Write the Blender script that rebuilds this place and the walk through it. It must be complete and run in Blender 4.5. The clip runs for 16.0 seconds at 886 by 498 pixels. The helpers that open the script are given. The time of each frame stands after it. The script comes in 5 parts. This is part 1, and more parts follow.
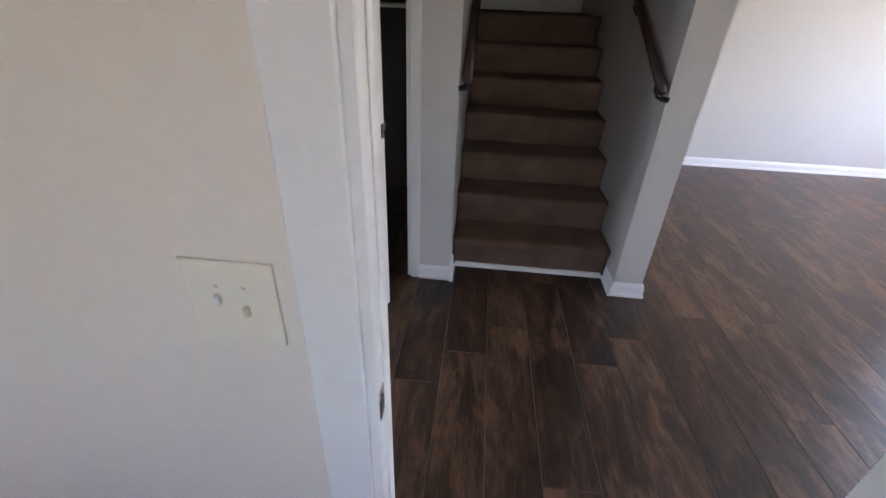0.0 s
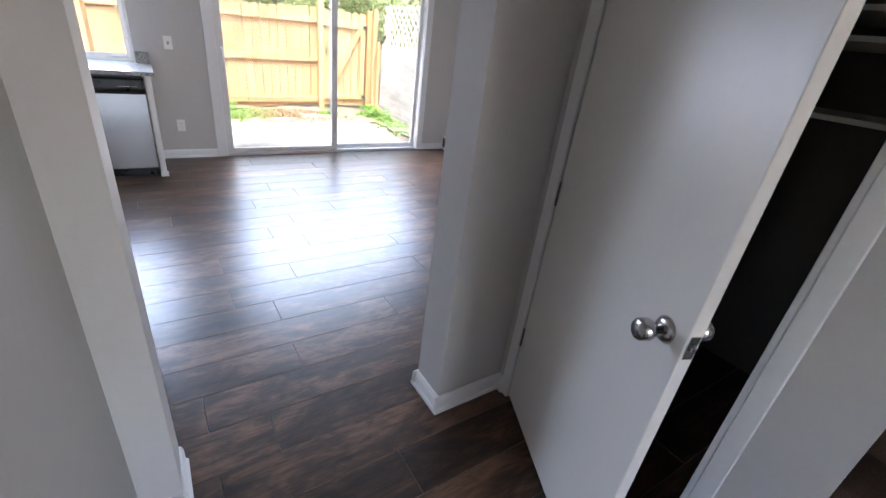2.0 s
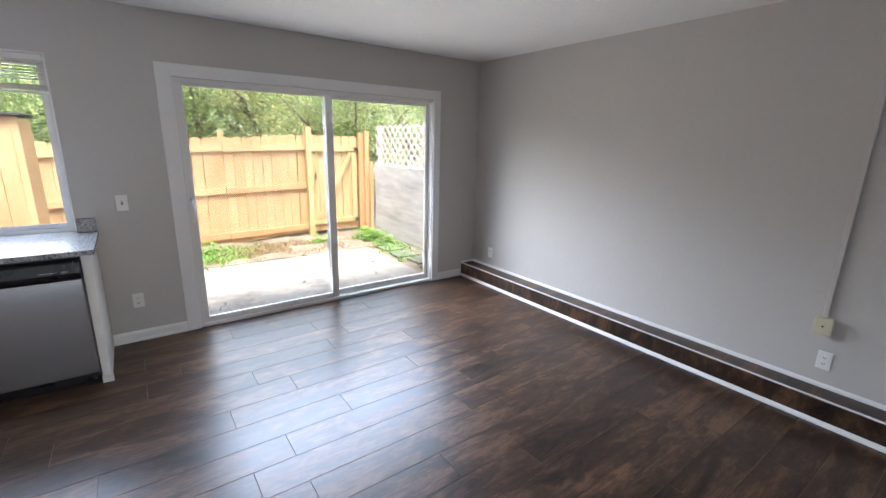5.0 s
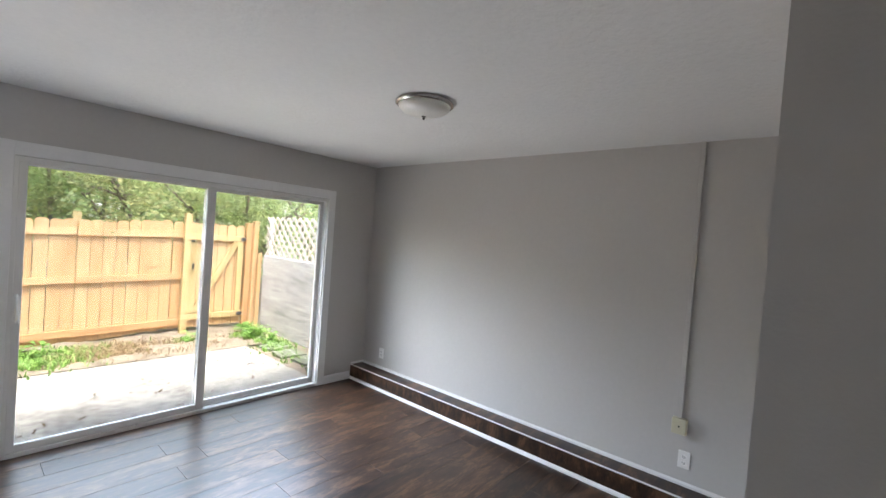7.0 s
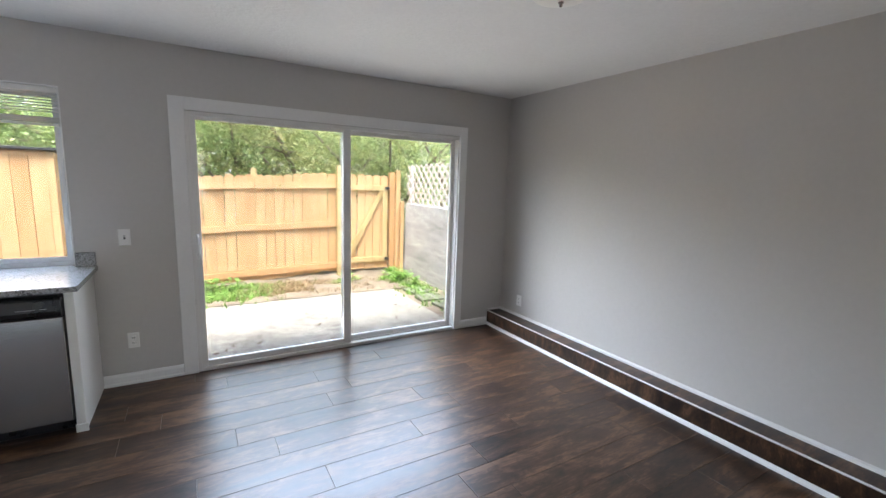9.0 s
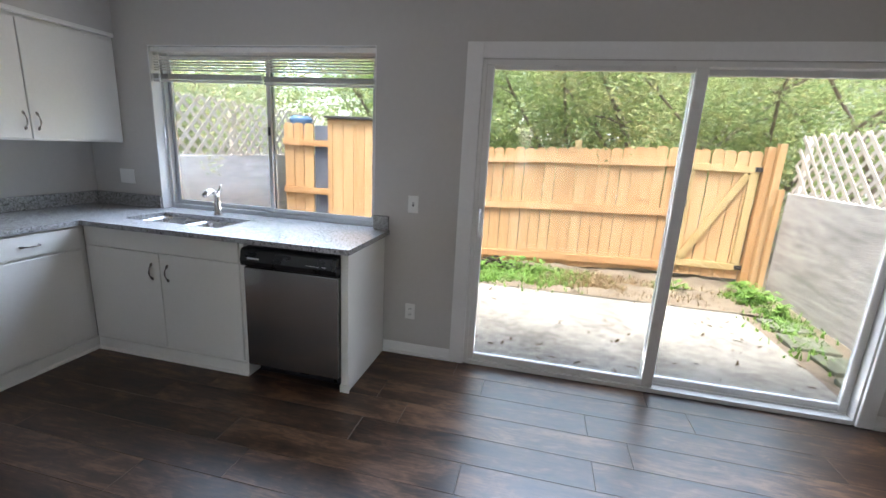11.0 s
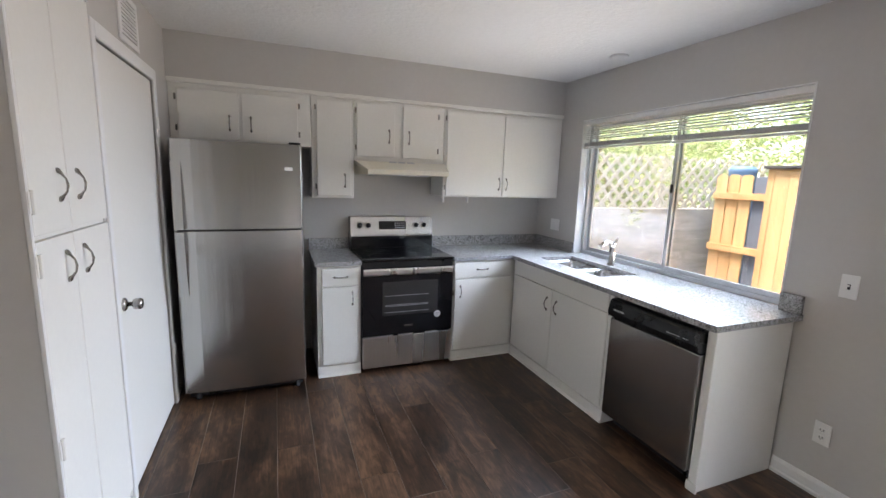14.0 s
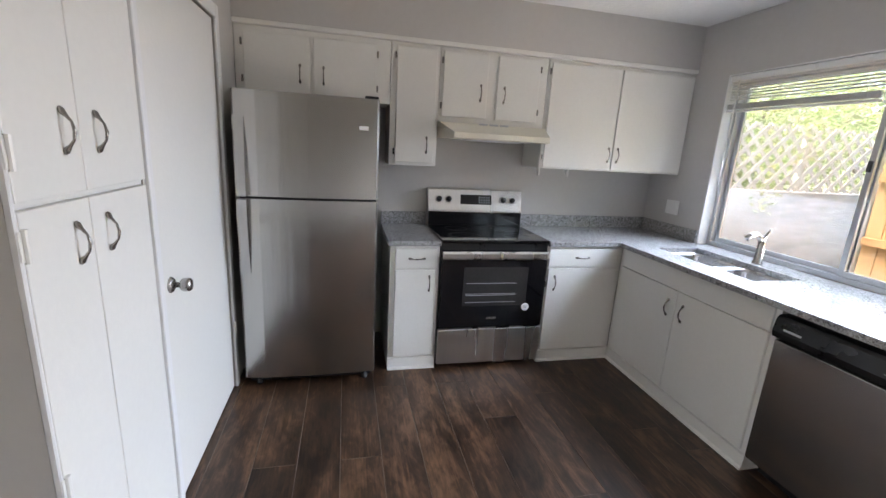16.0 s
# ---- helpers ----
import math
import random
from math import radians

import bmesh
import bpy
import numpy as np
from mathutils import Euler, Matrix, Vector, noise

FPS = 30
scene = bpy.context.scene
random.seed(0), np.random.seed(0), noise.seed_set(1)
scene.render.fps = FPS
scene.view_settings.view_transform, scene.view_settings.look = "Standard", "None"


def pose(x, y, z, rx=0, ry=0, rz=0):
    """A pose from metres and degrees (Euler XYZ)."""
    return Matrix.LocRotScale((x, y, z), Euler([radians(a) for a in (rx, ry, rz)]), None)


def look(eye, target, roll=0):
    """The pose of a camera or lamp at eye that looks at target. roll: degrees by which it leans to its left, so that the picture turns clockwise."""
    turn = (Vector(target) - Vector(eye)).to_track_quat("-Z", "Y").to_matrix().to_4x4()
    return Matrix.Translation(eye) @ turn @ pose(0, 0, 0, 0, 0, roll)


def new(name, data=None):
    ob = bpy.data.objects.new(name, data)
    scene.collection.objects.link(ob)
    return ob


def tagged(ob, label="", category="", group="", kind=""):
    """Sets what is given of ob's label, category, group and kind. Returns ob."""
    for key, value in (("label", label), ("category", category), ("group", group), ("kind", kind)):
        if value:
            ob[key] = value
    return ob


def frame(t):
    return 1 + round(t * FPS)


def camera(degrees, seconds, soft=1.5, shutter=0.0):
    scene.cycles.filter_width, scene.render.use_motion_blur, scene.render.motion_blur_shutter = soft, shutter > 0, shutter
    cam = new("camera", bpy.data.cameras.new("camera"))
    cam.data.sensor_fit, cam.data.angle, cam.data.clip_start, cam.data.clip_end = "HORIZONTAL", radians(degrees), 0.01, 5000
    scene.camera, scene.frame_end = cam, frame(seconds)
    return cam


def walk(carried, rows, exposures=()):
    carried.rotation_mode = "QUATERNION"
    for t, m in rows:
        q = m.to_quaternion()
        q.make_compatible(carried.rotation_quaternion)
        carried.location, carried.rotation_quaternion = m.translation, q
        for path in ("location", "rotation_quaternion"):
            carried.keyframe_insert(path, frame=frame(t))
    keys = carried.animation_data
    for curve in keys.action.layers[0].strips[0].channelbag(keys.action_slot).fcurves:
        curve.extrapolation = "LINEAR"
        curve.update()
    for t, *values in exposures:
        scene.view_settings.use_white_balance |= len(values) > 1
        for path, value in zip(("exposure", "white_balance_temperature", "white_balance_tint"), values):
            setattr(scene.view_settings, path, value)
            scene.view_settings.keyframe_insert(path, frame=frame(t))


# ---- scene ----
cam = camera(92.2, 16.0)

PATH = [
    (0, (-1.398, -5.284, 1.426), (0.314, -5.145, 0.402), 2.4),
    (0.5, (-1.165, -5.389, 1.408), (0.552, -5.127, 0.415), 1.7),
    (1, (-0.904, -5.415, 1.488), (0.649, -4.657, 0.481), 3.7),
    (1.5, (-0.738, -5.291, 1.475), (0.64, -4.154, 0.575), 8.4),
    (2, (-0.534, -5.152, 1.46), (0.512, -3.698, 0.57), 7.4),
    (2.5, (-0.4, -5.05, 1.466), (0.187, -3.298, 0.702), 6.7),
    (3, (-0.353, -4.788, 1.476), (0.086, -2.973, 0.76), 4.9),
    (3.5, (-0.309, -4.498, 1.478), (0.116, -2.661, 0.81), 2.7),
    (4, (-0.234, -4.199, 1.513), (0.191, -2.345, 0.894), 2.4),
    (4.5, (-0.228, -4.004, 1.566), (0.539, -2.223, 1.077), 0.9),
    (5, (-0.234, -3.932, 1.594), (0.911, -2.367, 1.104), 1.3),
    (5.2, (-0.24, -3.928, 1.585), (0.995, -2.437, 1.088), 1.8),
    (7.3, (-0.157, -3.949, 1.687), (1.374, -2.663, 1.736), 4.0),
    (7.5, (-0.158, -3.961, 1.684), (1.373, -2.677, 1.779), 4.1),
    (8, (-0.13, -3.959, 1.673), (1.368, -2.634, 1.696), 3.8),
    (8.2, (-0.089, -3.962, 1.655), (1.308, -2.532, 1.591), 3.5),
    (10.3, (0.452, -3.031, 1.464), (0.595, -1.089, 1.008), 2.7),
    (10.5, (0.483, -2.956, 1.47), (0.378, -1.016, 0.996), 3.2),
    (11, (0.519, -2.751, 1.482), (0.099, -0.851, 1.02), 3.1),
    (11.5, (0.646, -2.604, 1.488), (-0.293, -0.9, 1.021), 2.1),
    (12, (0.777, -2.542, 1.541), (-0.608, -1.16, 1.126), 2.0),
    (12.5, (0.813, -2.548, 1.557), (-0.78, -1.394, 1.194), 0.7),
    (13, (0.829, -2.56, 1.565), (-0.872, -1.565, 1.221), 1.0),
    (13.5, (0.834, -2.566, 1.558), (-0.956, -1.737, 1.229), 1.8),
    (14, (0.831, -2.555, 1.553), (-1.004, -1.831, 1.223), 1.9),
    (14.5, (0.816, -2.546, 1.546), (-1.026, -1.843, 1.208), 2.1),
    (15, (0.784, -2.548, 1.537), (-1.101, -1.99, 1.17), 2.3),
    (15.5, (0.549, -2.57, 1.499), (-1.34, -2.075, 1.069), 4.2),
    (16, (0.276, -2.567, 1.506), (-1.617, -2.122, 1.037), 3.4),
]
walk(cam, [(t, look(eye, target, roll)) for t, eye, target, roll in PATH],
     exposures=[(0, 4.45, 6550, 19), (0.5, 4.5, 6250, 19), (1.0, 4.95, 6000, 25), (2.0, 4.4, 6250, 19), (3.5, 4.22, 6150, 20), (4.5, 4.0, 6350, 16), (5.0, 4.0, 6450, 16), (7.5, 3.9, 6500, 13), (10.8, 3.68, 6500, 14), (11.6, 3.6, 6600, 14), (12.5, 4.0, 6800, 16), (16.0, 4.1, 7000, 17)])

# ---- body ----
# ---------------------------------------------------------------- light
world = bpy.data.worlds.new("world")
scene.world = world
world.use_nodes = True
wn = world.node_tree.nodes
sky = wn.new("ShaderNodeTexSky")
sky.sky_type = "NISHITA"
sky.sun_disc = False
SUN_EL, SUN_AZ = radians(70), radians(195)
sky.sun_elevation = SUN_EL
sky.sun_rotation = SUN_AZ
sky.dust_density = 3.0
sky.air_density = 1.2
world.node_tree.links.new(sky.outputs[0], wn["Background"].inputs[0])
wn["Background"].inputs[1].default_value = 0.15

sun_data = bpy.data.lights.new("sun", "SUN")
sun_data.energy = 2.0
sun_data.angle = radians(25)
sun_data.color = (1.0, 0.96, 0.9)
sun = new("sun", sun_data)
sun.matrix_world = look((0, 0, 30), (-30 * math.cos(SUN_EL) * math.sin(SUN_AZ), -30 * math.cos(SUN_EL) * math.cos(SUN_AZ), 30 - 30 * math.sin(SUN_EL)))


def window_light(name, x0, x1, y, z, depth, tilt, spread, watts, colour=(0.92, 0.96, 1.0), yaw=0):
    """Daylight entering through an opening: a strip in the opening that looks inwards, tilted up (+) or down (-)."""
    d = bpy.data.lights.new(name, "AREA")
    d.shape, d.size, d.size_y = "RECTANGLE", x1 - x0, depth
    d.energy, d.spread, d.color = watts, radians(spread), colour
    ob = new(name, d)
    ob.matrix_world = pose((x0 + x1) / 2, y, z, -90 - tilt, 0, yaw)
    return ob


COOL = (0.62, 0.77, 1.0)
window_light("patio_door_sky_light", 0.15, 2.43, 0.06, 1.06, 1.75, -41, 92, 4.9, COOL)
window_light("patio_door_side_sky_light", 0.5, 1.8, 0.6, 1.75, 0.8, -34, 62, 1.3, (0.8, 0.89, 1.0), 44)
window_light("patio_door_far_sky_light", 0.8, 2.1, 0.6, 1.75, 0.8, -28, 66, 0.3, (0.8, 0.89, 1.0), -48)
window_light("patio_door_ground_light", 0.15, 2.43, 0.06, 0.16, 0.2, 40, 110, 1.1)
window_light("kitchen_window_sky_light", -2.3, -0.65, 0.045, 1.45, 0.75, -36, 96, 2.7, COOL)
window_light("kitchen_window_ground_light", -2.3, -0.65, 0.03, 0.97, 0.06, 40, 100, 0.5)
window_light("living_window_sky_light", -0.2, 2.4, -10.3, 1.5, 1.2, -10, 150, 0.8, (0.68, 0.82, 1.0)).rotation_euler = (radians(80), 0, 0)

# ---------------------------------------------------------------- helpers
WORLD = {}


def world_of(ob):
    return WORLD.get(ob, Matrix.Identity(4))


def thing(name, at=(0, 0, 0), rz=0.0, label="", category="", group="", kind=""):
    ob = new(name)
    ob.empty_display_size = 0.1
    ob.matrix_basis = pose(*at, 0, 0, rz)
    WORLD[ob] = ob.matrix_basis.copy()
    return tagged(ob, label, category, group, kind)


def mesh_of(name, bm, material, smooth=False):
    me = bpy.data.meshes.new(name)
    bm.normal_update()
    bm.to_mesh(me)
    bm.free()
    if smooth:
        for p in me.polygons:
            p.use_smooth = True
    for m in material if isinstance(material, (list, tuple)) else [material]:
        me.materials.append(m)
    return me


def part(name, bm, material, parent, label="", smooth=False, local=False):
    """One mesh under a thing or part. Coordinates are the world's, or the parent's if local."""
    me = bm if isinstance(bm, bpy.types.Mesh) else mesh_of(name, bm, material, smooth)
    ob = new(name, me)
    ob.parent = parent
    w = world_of(parent)
    if local:
        WORLD[ob] = w.copy()
    else:
        ob.matrix_parent_inverse = w.inverted()
        WORLD[ob] = Matrix.Identity(4)
    return tagged(ob, label)


def put_part(name, me, parent, m, label=""):
    """A part that shares a mesh, at the pose m in the world."""
    ob = new(name, me)
    ob.parent = parent
    ob.matrix_parent_inverse = world_of(parent).inverted()
    ob.matrix_basis = m
    WORLD[ob] = m.copy()
    return tagged(ob, label)


def solid(name, bm, material, label="", category="", group="", kind="", smooth=False):
    ob = new(name, mesh_of(name, bm, material, smooth))
    return tagged(ob, label, category, group, kind)


def box(x0, x1, y0, y1, z0, z1, bevel=0.0, seg=1, bm=None):
    own = bmesh.new()
    vs = bmesh.ops.create_cube(own, size=1.0)["verts"]
    for v in vs:
        v.co = Vector((x0 + (v.co.x + 0.5) * (x1 - x0), y0 + (v.co.y + 0.5) * (y1 - y0), z0 + (v.co.z + 0.5) * (z1 - z0)))
    if bevel > 0:
        bmesh.ops.bevel(own, geom=own.edges[:], offset=bevel, segments=seg, profile=0.5, affect="EDGES")
    if bm is None:
        return own
    me = bpy.data.meshes.new("tmp")
    own.to_mesh(me)
    own.free()
    bm.from_mesh(me)
    bpy.data.meshes.remove(me)
    return bm


def boxes(rows, bevel=0.0):
    bm = bmesh.new()
    for r in rows:
        box(*r, bevel=bevel, bm=bm)
    return bm


def tube(points, radius, sides=10, bm=None, close=True, flat=1.0):
    """A round bar along points; radius may be one number or one for each point."""
    bm = bm or bmesh.new()
    pts = [Vector(p) for p in points]
    rs = radius if isinstance(radius, (list, tuple)) else [radius] * len(pts)
    rings, up = [], None
    for i, p in enumerate(pts):
        d = (pts[min(i + 1, len(pts) - 1)] - pts[max(i - 1, 0)]).normalized()
        if up is None:
            up = d.orthogonal().normalized()
        up = (up - d * up.dot(d)).normalized()
        side = d.cross(up)
        rings.append([bm.verts.new(p + (up * math.cos(a) + side * math.sin(a) * flat) * rs[i]) for a in (2 * math.pi * k / sides for k in range(sides))])
    for a, b in zip(rings, rings[1:]):
        for k in range(sides):
            bm.faces.new((a[k], a[(k + 1) % sides], b[(k + 1) % sides], b[k]))
    if close:
        bm.faces.new(rings[0][::-1])
        bm.faces.new(rings[-1])
    bmesh.ops.recalc_face_normals(bm, faces=bm.faces[:])
    return bm


def lathe(profile, centre, axis="z", sides=32, bm=None):
    """profile: (radius, height) pairs turned round an axis through centre."""
    bm = bm or bmesh.new()
    rings = []
    for r, h in profile:
        ring = []
        for k in range(sides):
            a = 2 * math.pi * k / sides
            c, s = r * math.cos(a), r * math.sin(a)
            v = {"z": (c, s, h), "x": (h, c, s), "y": (s, h, c)}[axis]
            ring.append(bm.verts.new(Vector(centre) + Vector(v)))
        rings.append(ring)
    for a, b in zip(rings, rings[1:]):
        for k in range(sides):
            bm.faces.new((a[k], a[(k + 1) % sides], b[(k + 1) % sides], b[k]))
    for ring, r in ((rings[0][::-1], profile[0][0]), (rings[-1], profile[-1][0])):
        if r > 1e-5:
            bm.faces.new(ring)
    bmesh.ops.remove_doubles(bm, verts=bm.verts[:], dist=1e-6)
    bmesh.ops.recalc_face_normals(bm, faces=bm.faces[:])
    return bm


def prism(outline, a0, a1, axis="x", bm=None):
    """A bar with the given outline of (u, v) pairs, drawn along axis: x gives (y, z), y gives (x, z), z gives (x, y)."""
    bm = bm or bmesh.new()
    spot = {"x": lambda a, u, v: (a, u, v), "y": lambda a, u, v: (u, a, v), "z": lambda a, u, v: (u, v, a)}[axis]
    r0 = [bm.verts.new(spot(a0, u, v)) for u, v in outline]
    r1 = [bm.verts.new(spot(a1, u, v)) for u, v in outline]
    n = len(outline)
    for k in range(n):
        bm.faces.new((r0[k], r0[(k + 1) % n], r1[(k + 1) % n], r1[k]))
    bm.faces.new(r0[::-1])
    bm.faces.new(r1)
    bmesh.ops.recalc_face_normals(bm, faces=bm.faces[:])
    return bm


# ---------------------------------------------------------------- materials
def material(name, base, rough=0.5, metal=0.0, spread=0.1, scale=8.0, fine=60.0, bump=0.05, bump_scale=120.0, stretch=(1, 1, 1), coords="Object", rough_spread=0.1, random=0.0, coat=0.0, spec=0.5):
    """A paint, metal or stone: two scales of variation in colour and gloss, and a fine relief."""
    m = bpy.data.materials.new(name)
    m.use_nodes = True
    n, l = m.node_tree.nodes, m.node_tree.links
    b = n["Principled BSDF"]
    tc = n.new("ShaderNodeTexCoord")
    mp = n.new("ShaderNodeMapping")
    mp.inputs["Scale"].default_value = stretch
    l.new(tc.outputs[coords], mp.inputs[0])
    a = n.new("ShaderNodeTexNoise")
    a.inputs["Scale"].default_value, a.inputs["Detail"].default_value = scale, 5
    f = n.new("ShaderNodeTexNoise")
    f.inputs["Scale"].default_value, f.inputs["Detail"].default_value = fine, 4
    l.new(mp.outputs[0], a.inputs[0])
    l.new(mp.outputs[0], f.inputs[0])
    mix = n.new("ShaderNodeMath")
    mix.operation = "ADD"
    l.new(a.outputs[0], mix.inputs[0])
    l.new(f.outputs[0], mix.inputs[1])
    ramp = n.new("ShaderNodeMapRange")
    ramp.inputs[1].default_value, ramp.inputs[2].default_value = 0.6, 1.4
    ramp.inputs[3].default_value, ramp.inputs[4].default_value = 1 - spread, 1 + spread
    l.new(mix.outputs[0], ramp.inputs[0])
    val = ramp.outputs[0]
    if random:
        oi = n.new("ShaderNodeObjectInfo")
        rr = n.new("ShaderNodeMapRange")
        rr.inputs[3].default_value, rr.inputs[4].default_value = 1 - random, 1 + random
        l.new(oi.outputs["Random"], rr.inputs[0])
        mu = n.new("ShaderNodeMath")
        mu.operation = "MULTIPLY"
        l.new(val, mu.inputs[0])
        l.new(rr.outputs[0], mu.inputs[1])
        val = mu.outputs[0]
    tint = n.new("ShaderNodeVectorMath")
    tint.operation = "SCALE"
    tint.inputs[0].default_value = base
    l.new(val, tint.inputs["Scale"])
    l.new(tint.outputs[0], b.inputs["Base Color"])
    rg = n.new("ShaderNodeMapRange")
    rg.inputs[3].default_value, rg.inputs[4].default_value = max(0.02, rough - rough_spread), min(1, rough + rough_spread)
    l.new(a.outputs[0], rg.inputs[0])
    l.new(rg.outputs[0], b.inputs["Roughness"])
    b.inputs["Metallic"].default_value = metal
    b.inputs["Specular IOR Level"].default_value = spec
    b.inputs["Coat Weight"].default_value = coat
    if bump:
        bn = n.new("ShaderNodeTexNoise")
        bn.inputs["Scale"].default_value, bn.inputs["Detail"].default_value = bump_scale, 3
        l.new(mp.outputs[0], bn.inputs[0])
        bp = n.new("ShaderNodeBump")
        bp.inputs["Strength"].default_value, bp.inputs["Distance"].default_value = bump, 0.01
        l.new(bn.outputs[0], bp.inputs["Height"])
        l.new(bp.outputs[0], b.inputs["Normal"])
    return m


def wood(name, dark, light, rough, along="x", grain=14.0, random=0.15, rings=1.0, bump=0.15, blotch=0.5, spec=0.5, warp=0.6, low=0.33, high=0.68, rough_spread=0.06):
    """Wood with grain along an axis of the object and large blotches; each piece shifts its own way."""
    m = bpy.data.materials.new(name)
    m.use_nodes = True
    n, l = m.node_tree.nodes, m.node_tree.links
    b = n["Principled BSDF"]
    tc, oi = n.new("ShaderNodeTexCoord"), n.new("ShaderNodeObjectInfo")
    off = n.new("ShaderNodeVectorMath")
    off.operation = "SCALE"
    off.inputs[0].default_value = (37.0, 19.0, 11.0)
    l.new(oi.outputs["Random"], off.inputs["Scale"])
    add = n.new("ShaderNodeVectorMath")
    l.new(tc.outputs["Object"], add.inputs[0])
    l.new(off.outputs[0], add.inputs[1])
    mp = n.new("ShaderNodeMapping")
    k = {"x": 0, "y": 1, "z": 2}[along]
    sc = [grain] * 3
    sc[k] = grain * 0.09
    mp.inputs["Scale"].default_value = sc
    l.new(add.outputs[0], mp.inputs[0])
    g = n.new("ShaderNodeTexNoise")
    g.inputs["Scale"].default_value, g.inputs["Detail"].default_value, g.inputs["Roughness"].default_value, g.inputs["Distortion"].default_value = 1.0, 6, 0.6, warp
    l.new(mp.outputs[0], g.inputs[0])
    mp2 = n.new("ShaderNodeMapping")
    sc2 = [5.0] * 3
    sc2[k] = 1.6
    mp2.inputs["Scale"].default_value = sc2
    l.new(add.outputs[0], mp2.inputs[0])
    bl = n.new("ShaderNodeTexNoise")
    bl.inputs["Scale"].default_value, bl.inputs["Detail"].default_value, bl.inputs["Distortion"].default_value = 1.0, 4, 0.4
    l.new(mp2.outputs[0], bl.inputs[0])
    mx = n.new("ShaderNodeMix")
    mx.inputs[0].default_value = blotch
    l.new(g.outputs[0], mx.inputs[2])
    l.new(bl.outputs[0], mx.inputs[3])
    ra = n.new("ShaderNodeMapRange")
    ra.inputs[3].default_value, ra.inputs[4].default_value = -random, random
    l.new(oi.outputs["Random"], ra.inputs[0])
    sm = n.new("ShaderNodeMath")
    l.new(mx.outputs[0], sm.inputs[0])
    l.new(ra.outputs[0], sm.inputs[1])
    cr = n.new("ShaderNodeValToRGB")
    cr.color_ramp.elements[0].position, cr.color_ramp.elements[0].color = low, (*dark, 1)
    cr.color_ramp.elements[1].position, cr.color_ramp.elements[1].color = high, (*light, 1)
    l.new(sm.outputs[0], cr.inputs[0])
    l.new(cr.outputs[0], b.inputs["Base Color"])
    rg = n.new("ShaderNodeMapRange")
    rg.inputs[3].default_value, rg.inputs[4].default_value = rough - rough_spread, rough + rough_spread
    l.new(g.outputs[0], rg.inputs[0])
    l.new(rg.outputs[0], b.inputs["Roughness"])
    b.inputs["Specular IOR Level"].default_value = spec
    bp = n.new("ShaderNodeBump")
    bp.inputs["Strength"].default_value, bp.inputs["Distance"].default_value = bump, 0.004
    l.new(g.outputs[0], bp.inputs["Height"])
    l.new(bp.outputs[0], b.inputs["Normal"])
    return m


